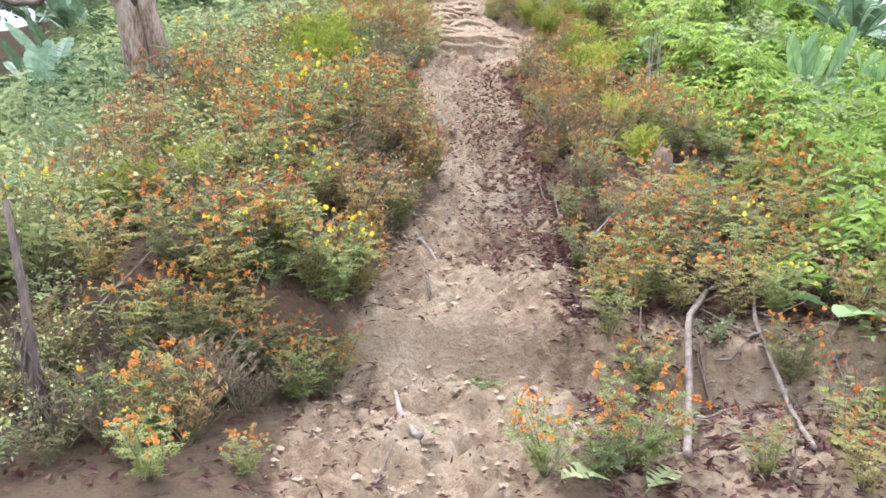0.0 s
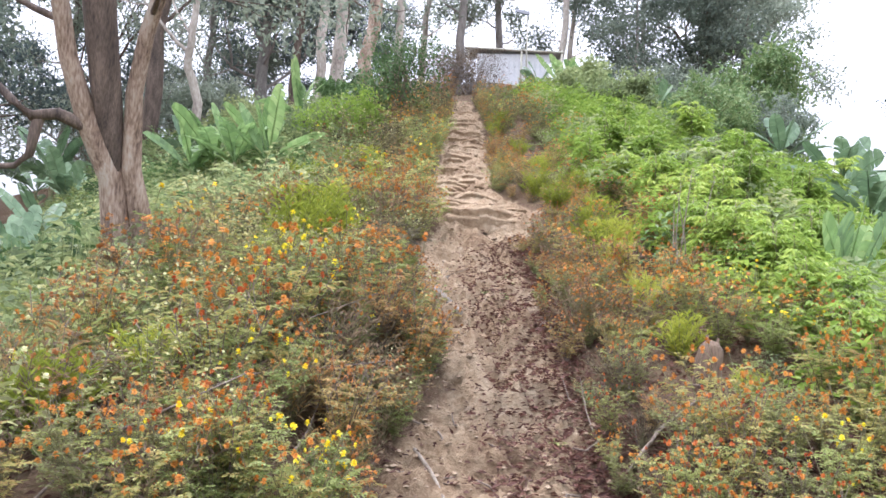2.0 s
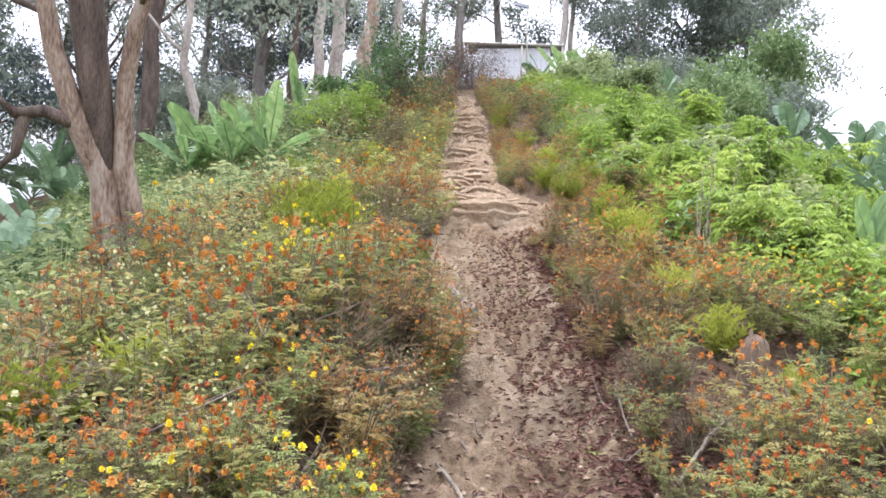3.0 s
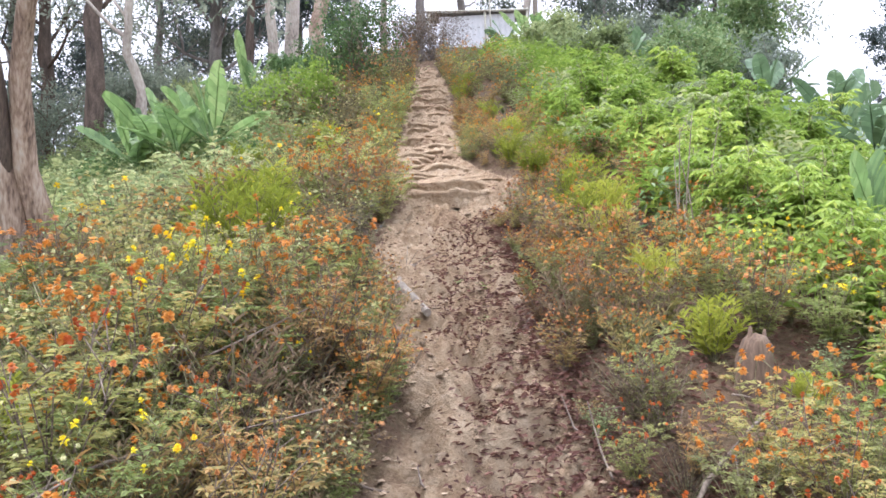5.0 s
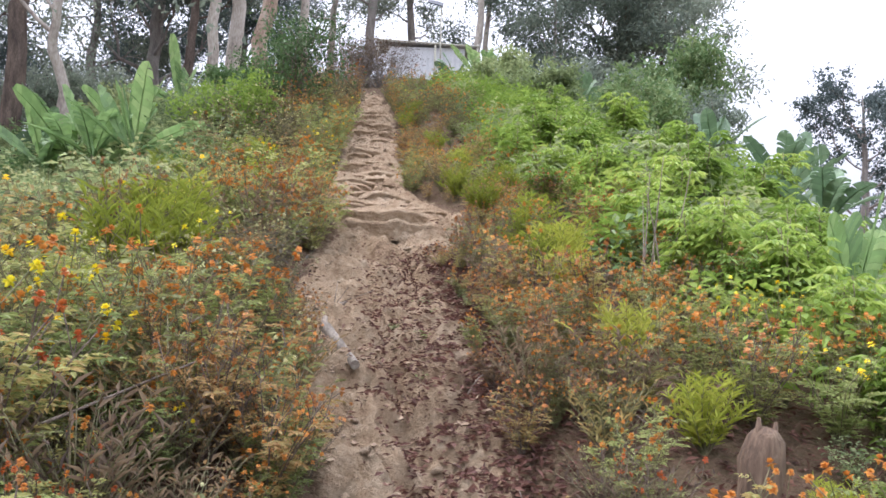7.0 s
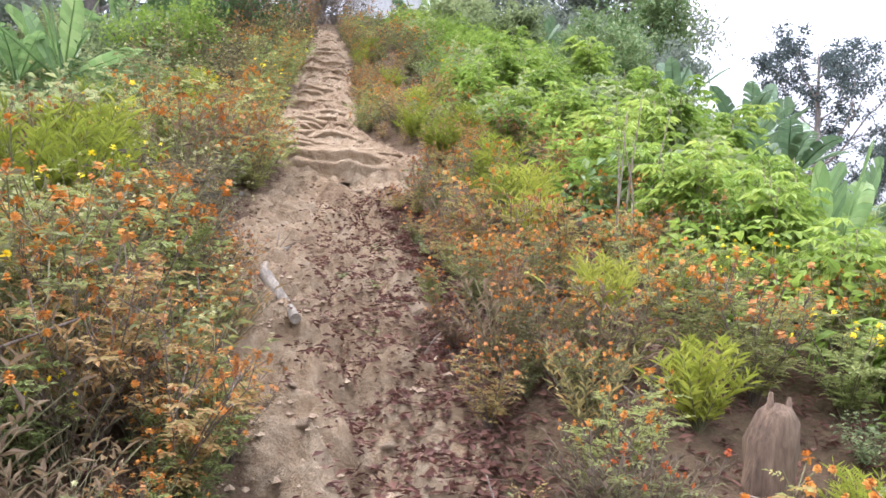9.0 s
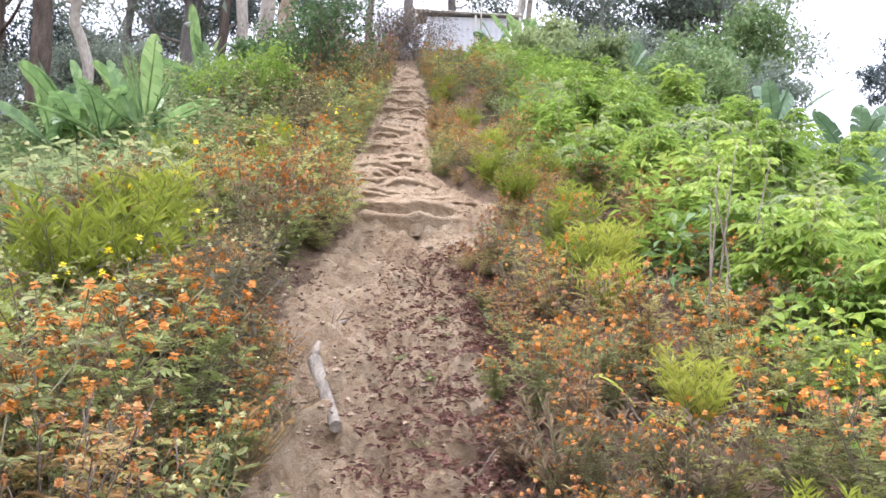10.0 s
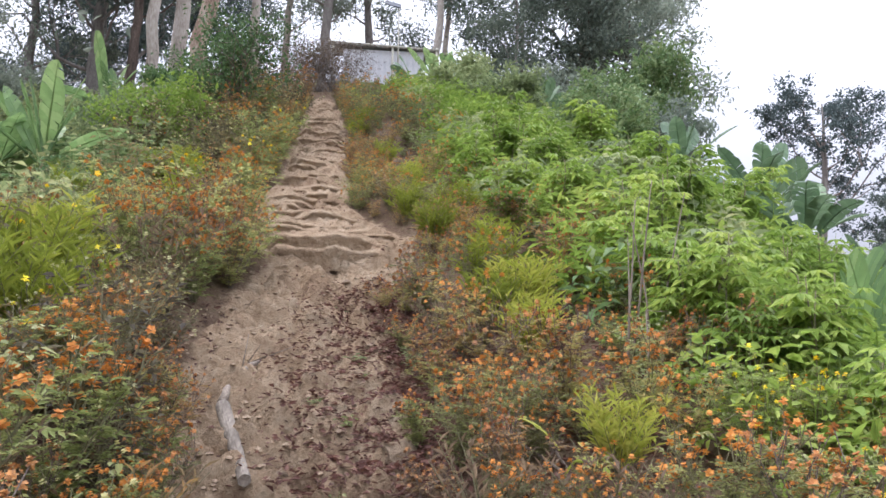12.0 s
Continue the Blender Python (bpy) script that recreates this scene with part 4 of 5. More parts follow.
# ---- bananas and other broad-leaved clumps ----
BLABEL = "clump plant with broad upright green leaves, one of several"


def banana(seed, x, y, label, size=1.0, turn=0.0, name="banana_plant", group="bananas", **kw):
    return thing(name, banana_meshes(seed, **kw), place(x, y, gz(x, y), turn, size), label, "banana plant", group)


for i, (x, y, sz, up) in enumerate([(-4.55, 18.3, 1.0, 1.3), (-3.9, 18.0, 0.95, 1.6), (-5.1, 18.9, 1.0, 1.0), (-3.75, 21.8, 1.0, 2.2), (-4.3, 19.4, 0.9, 1.2), (-5.9, 19.6, 0.9, 1.0)]):
    banana(100 + i, x, y, "banana plant with broad torn green leaves among weeds", sz, i * 1.3, stem_h=0.75, leaves=9, ll=1.75, lw=0.44, upright=up)
for i, (x, y, sz) in enumerate([(-11.2, 23.6, 1.2), (-12.6, 25.4, 1.2), (-9.6, 21.0, 1.0), (-8.2, 17.5, 0.9), (-7.4, 15.0, 0.8), (-13.3, 28.2, 1.2), (-7.0, 22.5, 0.9), (-6.2, 13.2, 0.7)]):
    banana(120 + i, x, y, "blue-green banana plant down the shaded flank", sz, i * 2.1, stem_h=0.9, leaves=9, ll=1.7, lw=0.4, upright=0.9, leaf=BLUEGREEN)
for i, (x, y, sz) in enumerate([(4.3, 30.0, 1.0), (5.0, 29.2, 1.0), (3.6, 31.0, 0.9), (6.2, 28.4, 1.0), (7.2, 27.5, 0.9), (5.6, 32.0, 1.0)]):
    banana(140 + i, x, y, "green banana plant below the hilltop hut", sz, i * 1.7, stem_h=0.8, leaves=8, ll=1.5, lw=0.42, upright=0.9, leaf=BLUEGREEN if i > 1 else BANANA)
for i, (x, y, sz) in enumerate([(9.3, 19.2, 1.1), (10.4, 21.4, 1.2), (11.6, 23.0, 1.2), (8.6, 17.0, 1.0), (12.5, 20.5, 1.2), (10.6, 17.6, 1.0), (13.0, 25.0, 1.3), (9.9, 24.0, 1.2)]):
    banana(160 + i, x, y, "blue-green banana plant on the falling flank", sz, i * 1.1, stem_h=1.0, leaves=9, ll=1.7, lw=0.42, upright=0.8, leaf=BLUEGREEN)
for i, (x, y, sz) in enumerate([(4.5, 10.2, 0.85), (4.9, 10.7, 0.8), (5.3, 10.1, 0.75)]):
    banana(180 + i, x, y, "young banana plant with pale upright paddle leaves", sz, 0.4 + i * 2.0, stem_h=0.5, leaves=6, ll=1.35, lw=0.48, upright=2.2)

# ---- leafy shrubs ----


def shrub_meshes(seed, leaf, h, w, limbs=9, per=60, ll=0.09, lw=0.04, spread=0.14):
    g = np.random.default_rng(seed)
    sp, out = [], []
    for i in range(limbs):
        lb = Shape()
        a = i * 2.4 + g.uniform(0, 0.8)
        out_ = w * g.uniform(0.25, 0.9)
        limb(lb, g, (0, 0, -0.05), (np.cos(a) * out_, np.sin(a) * out_, h * g.uniform(0.6, 1.0)), h * g.uniform(0.55, 0.85), 0.018 * h, 1, sp, 0.3, 3, 0.15, 3)
        out.append(("branch", lb.mesh("branch", TWIG), ""))
    return out + [("foliage", crown(g, sp, leaf, per, spread, ll, lw, 0.0), "")]


for seed, x, y, h, w, leaf, label, per in [(61, -1.25, 21.7, 1.9, 0.42, DARKLEAF, "tall dark-green leafy shrub beside the path", 14), (62, -1.65, 21.4, 1.4, 0.42, DARKLEAF, "tall dark-green leafy shrub beside the path", 13),
                                           (64, -2.2, 19.6, 1.0, 1.3, BRIGHT, "low bright-green leafy shrub", 26), (65, -2.9, 20.2, 0.9, 1.2, WEED, "low bright-green leafy shrub", 24),
                                           (66, 5.9, 26.0, 1.4, 1.6, WEED, "dense green thicket shrub below the hilltop", 30), (67, 7.2, 24.2, 1.5, 1.5, DARKLEAF, "dense green thicket shrub below the hilltop", 30), (68, 4.6, 27.6, 1.2, 1.3, WEED, "dense green thicket shrub below the hilltop", 30),
                                           (69, 8.6, 25.8, 1.7, 1.6, DARKLEAF, "dense green thicket shrub below the hilltop", 30), (70, 9.4, 29.5, 1.9, 1.9, TREELEAF, "dense grey-green thicket shrub", 34), (71, 10.2, 27.0, 1.9, 1.9, TREELEAF, "dense grey-green thicket shrub", 34),
                                           (72, 7.4, 31.5, 1.7, 1.7, DARKLEAF, "dense green thicket shrub below the hilltop", 34), (73, 10.0, 34.0, 2.2, 2.0, TREELEAF, "dense grey-green thicket shrub", 34), (75, -6.5, 27.0, 1.1, 1.4, WEED, "green shrub under the hilltop trees", 24), (76, -3.4, 27.5, 0.8, 1.0, DARKLEAF, "green shrub under the hilltop trees", 24), (77, -9.5, 33.0, 2.6, 2.4, TREELEAF, "grey-green shrub under the hilltop trees", 30),
                                           (78, -13.0, 31.0, 3.0, 2.6, TREELEAF, "grey-green shrub under the hilltop trees", 30), (80, -8.0, 12.5, 1.4, 1.5, DARKLEAF, "dark-green shrub in the shade of the slope", 26),
                                           (81, -9.5, 16.0, 1.8, 1.8, DARKLEAF, "dark-green shrub in the shade of the slope", 26), (82, -6.3, 10.0, 1.1, 1.3, DARKLEAF, "dark-green shrub in the shade of the slope", 26), (84, 12.6, 24.0, 1.2, 1.5, DARKLEAF, "dense green thicket shrub below the hilltop", 30)]:
    big_leaf = 1.0 if y < 24 else 1.6
    thing("shrub", shrub_meshes(seed, leaf, h, w, 9 if h < 2.2 else 12, per, 0.11 * big_leaf, 0.05 * big_leaf, 0.16 * max(1, h / 1.6)), place(x, y, gz(x, y), seed), label, "shrub", "thicket")

# the heap of dead brush where the path meets the hilltop
g = np.random.default_rng(77)
for i, (x, y, h) in enumerate([(0.35, 30.2, 1.5), (0.9, 31.0, 1.3), (-0.2, 30.8, 1.3)]):
    lb, sp = Shape(), []
    for k in range(26):
        a = g.uniform(0, 6.28)
        limb(lb, g, (g.normal(0, 0.25), g.normal(0, 0.25), 0), (np.cos(a), np.sin(a), g.uniform(0.6, 2)), h * g.uniform(0.5, 0.9), 0.02, 1, sp, 0.4, 3, 0.1, 3)
    thing("dead_bush", [("twig_mass", lb.mesh("twig_mass", HAZEBARK), ""), ("foliage", crown(g, sp, DEADLEAF, 3, 0.16, 0.08, 0.03, 0.3), "")], place(x, y, gz(x, y)), "leafless purple-brown dead bush at the path's top", "bush", "dead brush")

# ---- cassava down the flank ----
CAS = [cassava_meshes(200, 1.5, 5, 20, 0.22), cassava_meshes(201, 1.2, 4, 22, 0.20), cassava_meshes(202, 1.0, 5, 20, 0.18), cassava_meshes(203, 1.35, 3, 22, 0.22, WEED)]
g = np.random.default_rng(17)
cassava_at = [(3.5, 17.3, 0, 1.00), (2.9, 16.4, 1, 0.90), (4.3, 17.8, 1, 1.00), (6.0, 17.6, 0, 1.10), (5.3, 16.6, 3, 1.00), (3.9, 12.9, 0, 0.90), (3.4, 12.2, 1, 0.85), (4.4, 12.4, 3, 0.90), (3.0, 11.0, 1, 0.80), (4.8, 13.8, 0, 0.90), (5.6, 14.6, 1, 1.00), (3.6, 14.6, 2, 0.90), (4.2, 15.6, 3, 0.90), (6.8, 16.0, 0, 1.00), (7.2, 18.8, 3, 1.10), (4.9, 19.6, 1, 1.00), (6.2, 20.6, 0, 1.10), (3.3, 9.6, 2, 0.64), (3.9, 8.7, 2, 0.38), (3.3, 7.6, 2, 0.59), (4.4, 11.2, 1, 0.80), (5.3, 12.2, 0, 0.90), (6.3, 13.2, 1, 1.00), (3.2, 6.2, 2, 0.51), (5.6, 18.6, 3, 1.00), (3.9, 19.0, 2, 1.00), (4.6, 21.4, 1, 1.10), (8.0, 17.5, 0, 1.10), (3.6, 10.6, 1, 0.75), (2.95, 7.4, 2, 0.51), (3.05, 9.4, 2, 0.59), (2.9, 10.1, 1, 0.51), (2.6, 13.9, 2, 0.70), (3.2, 15.4, 2, 0.80), (3.1, 8.2, 2, 0.68), (3.5, 8.3, 1, 0.59), (3.4, 9.2, 0, 0.64), (3.05, 9.9, 0, 0.68), (3.3, 10.3, 1, 0.68), (3.0, 7.0, 2, 0.59)]
for x, y, k, sz in cassava_at:
    sts, fol = CAS[k]
    thing("cassava_plant", [("stem", m, "") for m in sts] + [("foliage", fol, "")], place(x, y, gz(x, y), g.uniform(0, 6.28), sz), "cassava plant with bright green hand-shaped leaves", "plant", "cassava plants")

# ---- loose wood ----


def stick(name, pts, radii, label, material=DEADWOOD, n=8, category="branch", twigs=0, seed=0, knots=0.12):
    g2 = np.random.default_rng(seed)
    p0 = np.array(pts[0], float)
    line = np.array(pts, float) - p0
    t = np.linspace(0, 1, 4 * len(line))
    fine = np.stack([np.interp(t, np.linspace(0, 1, len(line)), line[:, i]) for i in range(3)], 1)
    fine[1:-1] += g2.normal(0, knots * radii[0], (len(fine) - 2, 3))
    sh = Shape()
    sh.tube(fine, np.interp(t, np.linspace(0, 1, len(radii)), radii), n, True, 0.65 * knots, g2)
    parts = [("wood", sh.mesh("wood", material, name != "log"), "")]
    for k in range(twigs):
        tw = Shape()
        a = fine[g2.integers(3, len(fine))]
        tw.tube([a, a + g2.normal(0, 0.07, 3) + UP * 0.03, a + g2.normal(0, 0.13, 3) + UP * 0.06], [radii[-1] * 0.5, radii[-1] * 0.4, 0.002], 4)
        parts.append(("twig", tw.mesh("twig", material), ""))
    return thing(name, parts, Matrix.Translation(p0), label, category)


def straight(x0, y0, x1, y1, lift):
    """Both ends of a stiff pole that rests on the ground's highest points."""
    t = np.linspace(0, 1, 30)
    h = ground(x0 + (x1 - x0) * t, y0 + (y1 - y0) * t)[0]
    a, b = h[0], h[-1]
    up = float(np.max(h - (a + (b - a) * t)))
    return [(x0 + (x1 - x0) * k, y0 + (y1 - y0) * k, a + (b - a) * k + 0.6 * up + lift) for k in (0, 0.5, 1)]


def on(x, y, lift=0.0):
    return (x, y, gz(x, y) + lift)


stick("log", straight(0.14, 8.66, -0.08, 9.75, 0.035), [0.03, 0.038, 0.044], "bleached grey log half sunk in the clay path", LOGWOOD, knots=0.03, n=18, category="log", seed=1)
stick("branch", [on(-0.12, 10.05, 0.03), on(-0.06, 10.4, 0.05), on(0.06, 10.8, 0.07)], [0.028, 0.026, 0.014], "forked pale branch lying on the path above the log", twigs=3, seed=2)
stick("branch", [on(1.02, 5.75, 0.06), on(1.25, 5.95, 0.12), on(1.65, 6.3, 0.16)], [0.011, 0.011, 0.008], "long thin dry stick leaning on marigolds", seed=3)
stick("branch", [on(0.98, 5.35, 0.04), on(1.3, 5.45, 0.05)], [0.01, 0.007], "short dry stick on the bank", seed=4)
stick("branch", [on(-0.18, 6.0, 0.02), on(-0.06, 5.75, 0.03), on(0.02, 5.5, 0.03)], [0.012, 0.012, 0.009], "bent dry stick on the path's edge", seed=5)
stick("branch", [on(1.1, 3.55, 0.02), on(1.3, 4.15, 0.06), on(1.4, 4.55, 0.10), on(1.62, 4.9, 0.12), on(1.8, 5.0, 0.12)], [0.02, 0.021, 0.019, 0.014, 0.01], "thick curved grey branch propped on the bank", TWIG, n=10, twigs=4, seed=6)
stick("branch", [on(1.75, 3.7, 0.04), on(1.85, 4.2, 0.10), on(1.8, 4.6, 0.12), on(1.9, 4.9, 0.14)], [0.014, 0.014, 0.012, 0.008], "grey dry branch on the littered bank", TWIG, twigs=4, seed=7)
for i in range(90):
    a, q = g.uniform(0, 6.28), g.uniform(0.12, 0.4)
    cx, cy = (g.uniform(1.0, 2.4), g.uniform(3.4, 5.0)) if i < 40 else (g.uniform(0.9, 1.9), g.uniform(6.0, 8.6)) if i < 68 else (g.uniform(-2.0, -0.7), g.uniform(3.4, 7.5))
    stick("twig", [on(cx, cy, 0.02), on(cx + q * np.cos(a) * 0.5, cy + q * np.sin(a) * 0.5, 0.05), on(cx + q * np.cos(a), cy + q * np.sin(a), g.uniform(0.02, 0.2))], [0.007, 0.006, 0.003], "thin dry twig lying in the weeds", TWIG, 5, "twig", seed=300 + i)
for i in range(26):
    a, q = g.uniform(0, 6.28), g.uniform(0.06, 0.24)
    cx, cy = g.uniform(-0.5, 0.75), g.uniform(3.4, 6.4)
    stick("twig", [on(cx, cy, 0.008), on(cx + q * np.cos(a) * 0.5, cy + q * np.sin(a) * 0.5, 0.012), on(cx + q * np.cos(a), cy + q * np.sin(a), 0.01)], [0.006, 0.007, 0.003], "short dry twig lying on the clay", TWIG, 5, "twig", seed=400 + i)
stick("branch", [on(-0.1, 3.75, 0.02), on(-0.2, 4.0, 0.03), on(-0.24, 4.2, 0.02)], [0.02, 0.018, 0.01], "bleached stick lying on the bare clay", seed=8)
for i, (p, q, r) in enumerate([((-1.9, 4.9), (-0.35, 6.2), 0.007), ((-1.7, 5.8), (-0.5, 6.9), 0.008), ((-2.0, 4.2), (-1.0, 5.2), 0.008)]):
    stick("branch", [on(*p, 0.1), on((p[0] + q[0]) / 2, (p[1] + q[1]) / 2, 0.3), on(*q, 0.42)], [r, r, r * 0.5], "long thin dry stalk leaning through the weeds", TWIG, 5, seed=30 + i)

for i, (x, y, h, a) in enumerate([(2.55, 10.1, 1.15, 0.12), (2.62, 10.15, 1.3, 0.2), (2.7, 10.0, 1.0, -0.1), (2.5, 9.95, 0.9, 0.05), (2.8, 10.2, 1.2, 0.3), (2.35, 9.3, 0.55, 0.04)]):
    stick("dry_stalk", [on(x, y, -0.05), on(x + a * 0.4, y, h * 0.5), on(x + a, y + 0.1, h)], [0.008, 0.007, 0.003], "tall bare tan stalk standing among green leaves", DEADWOOD, 6, "stalk", 2, 60 + i, 0.1)

# dead stake with shaggy bark, and the split stump
stake = tagged(new("dead_stake"), "dead leaning stake with shaggy grey bark", "stake")
stake.matrix_basis = place(-1.8, 3.62, gz(-1.8, 3.62))
s = Shape()
s.tube([(0, 0, -0.05), (-0.03, 0, 0.35), (-0.07, 0.03, 0.7), (-0.15, 0.08, 1.08)], [0.03, 0.026, 0.022, 0.014], 8, True, 0.15, rng)
part("wood", s.mesh("wood", DARKBARK), stake)
s = Shape()
for i in range(60):
    h = g.uniform(0.02, 0.6)
    a = g.uniform(0, 6.28)
    p = np.array((-0.1 * h + 0.035 * np.cos(a), 0.035 * np.sin(a), h))
    s.tube([p, p + np.array((g.normal(0, 0.02), g.normal(0, 0.02), -0.08)), p + np.array((g.normal(0, 0.05), g.normal(0, 0.05), -0.17))], [0.006, 0.004, 0.002], 3, False)
part("shaggy_bark", s.mesh("shaggy_bark", TWIG), stake)
stump = tagged(new("stump"), "broken weathered stump with a split top", "stump")
stump.matrix_basis = place(1.83, 6.85, gz(1.83, 6.85) - 0.02, 0.3)
s = Shape()
s.tube([(0, 0, -0.1), (0, 0, 0.06), (0.02, 0, 0.2), (0.045, 0, 0.3), (0.06, 0, 0.34)], [0.1, 0.085, 0.078, 0.066, 0.04], 12, True, 0.14, rng)
s.tube([(0.0, 0.01, 0.2), (0.015, 0.01, 0.39)], [0.035, 0.008], 6, True, 0.1, rng)
s.tube([(0.065, -0.01, 0.2), (0.09, -0.01, 0.37)], [0.03, 0.007], 6, True, 0.1, rng)
part("wood", s.mesh("wood", STUMPWOOD), stump)


# ---- marigolds, weeds and tufts on both banks ----
HEADS = {"orange": flower_head_mesh("flower_head", ORANGE), "rust": flower_head_mesh("flower_head", RUST, 0.016), "yellow": flower_head_mesh("flower_head", YELLOW, 0.02), "red": flower_head_mesh("flower_head", RED, 0.018), "bloom": flower_head_mesh("flower_head", ORANGE)}
MARI = {}
for key, leaf, petal in [("orange", OLIVE, ORANGE), ("rust", DRY, RUST), ("yellow", FRESH, YELLOW), ("red", OLIVE, RUST), ("bloom", FRESH, ORANGE)]:
    stalk = TWIG if key in ("rust", "red") else STEM
    MARI[key, "near"] = [marigold_meshes(500 + 7 * i + len(key), leaf, petal, h=0.52, w=0.28, joined=False, stems=17, leaves=10, pairs=4, heads={"yellow": 12, "bloom": 28, "rust": 30, "red": 28}.get(key, 26), llen=0.07, stalk=stalk) for i in range(3)]
    MARI[key, "mid"] = [marigold_meshes(600 + 7 * i + len(key), leaf, petal, h=0.5, w=0.28, stems=17, leaves=10, pairs=4, heads=72 if key != "yellow" else 16, hr=0.018, llen=0.072, stalk=stalk) for i in range(3)]
    MARI[key, "far"] = [marigold_meshes(700 + 7 * i + len(key), leaf, petal, h=0.5, stems=13, leaves=10, pairs=2, heads=36 if key != "yellow" else 8, hr=0.02, llen=0.095, stalk=stalk) for i in range(3)]
LABELS = {"orange": "olive-green marigold bush with orange flower heads", "rust": "withering brown marigold bush with rust-orange seed heads", "yellow": "fresh green marigold bush with yellow flower heads", "red": "green marigold bush with dark red-orange heads", "bloom": "fresh green marigold bush in full orange bloom"}
HEADLABEL = {"orange": "ruffled orange flower head", "rust": "dried rust-brown flower head", "yellow": "yellow flower head", "red": "dark red flower head", "bloom": "ruffled orange flower head"}
g = np.random.default_rng(900)

THICKETS = {}


def thicket(key, members):
    """Far bushes of one kind that grow into each other, joined into one mesh."""
    pts, faces, slots, mats, base = [], [], [], [], 0
    for m, meshes in members:
        for me in meshes:
            co = np.empty(len(me.vertices) * 3)
            me.vertices.foreach_get("co", co)
            a = np.array(m)
            pts.append(co.reshape(-1, 3) @ a[:3, :3].T + a[:3, 3])
            if me.materials[0] not in mats:
                mats.append(me.materials[0])
            k = mats.index(me.materials[0])
            for poly in me.polygons:
                faces.append(tuple(i + base for i in poly.vertices))
                slots.append(k)
            base += len(me.vertices)
    me = bpy.data.meshes.new("marigold_thicket")
    me.from_pydata(np.concatenate(pts).tolist(), [], faces)
    for mat in mats:
        me.materials.append(mat)
    me.polygons.foreach_set("material_index", slots)
    tagged(new("marigold_thicket", me), LABELS[key].replace("bush", "thicket") + " beside the steps", "flower bush", "far marigolds", "stuff")


def marigold(key, x, y, size=1.0, zone=None):
    zone = zone or ("near" if y < 7.1 else "mid" if y < 13 else "far")
    st, fo, fl, at_ = MARI[key, zone][g.integers(0, 3)]
    m = place(x, y, gz(x, y), g.uniform(0, 6.28), size, g.normal(0, 0.08))
    if zone == "far":
        THICKETS.setdefault((key, int(x // 1.1), int(y // 1.1)), []).append((m, (st, fo, fl)))
        return
    bush = thing("marigold_bush", [("branched_stem", st, ""), ("foliage", fo, "")] + ([("flower_spray", fl, HEADLABEL[key].replace("head", "heads"))] if fl else []), m, LABELS[key], "flower bush", "marigolds")
    if fl is None:
        for tip, up in at_:
            h = part("flower_head", HEADS[key], bush, HEADLABEL[key])
            k = g.uniform(0.75, 1.15) if key == "bloom" and y < 4.2 else g.uniform(0.5, 1.0)
            h.matrix_basis = Matrix.LocRotScale(tip, Vector((0, 0, 1)).rotation_difference(Vector(up)), (k, k, k))


TUFTS = [tuft_mesh(800 + i, LIME, 0.42, 0.26, 46, 26, 0.085, 0.0085) for i in range(3)]
WHITE = [weed_meshes(820 + i, (OLIVE, BRONZE, FRESH)[i], h=0.55, w=0.36, stems=20, ll=0.05, lw=0.02, n=17, florets=2) for i in range(3)]
LEAFY = [weed_meshes(840 + i, WEED, 0.5, 0.34, 18, 18, 0.052, 0.028) for i in range(2)] + [weed_meshes(845, DRY, 0.35, 0.3, 12, 9, 0.05, 0.022)]
BROWN = [tuft_mesh(860 + i, (DEADLEAF, DRY, DEADLEAF)[i], 0.42, 0.3, 30, 9, 0.06, 0.012) for i in range(3)]


def simple(name, meshes, x, y, size, label, category, group, names=("branched_stem", "foliage", "floret_spray")):
    thing(name, [(n, m, "") for n, m in zip(names, meshes) if m], place(x, y, gz(x, y), g.uniform(0, 6.28), size, g.normal(0, 0.08)), label, category, group)


taken = {}


def free(x, y, gap):
    cx, cy = int(x // 0.5), int(y // 0.5)
    for i in range(cx - 1, cx + 2):
        for j in range(cy - 1, cy + 2):
            for px, py in taken.get((i, j), ()):
                if (px - x) ** 2 + (py - y) ** 2 < gap * gap:
                    return False
    taken.setdefault((cx, cy), []).append((x, y))
    return True


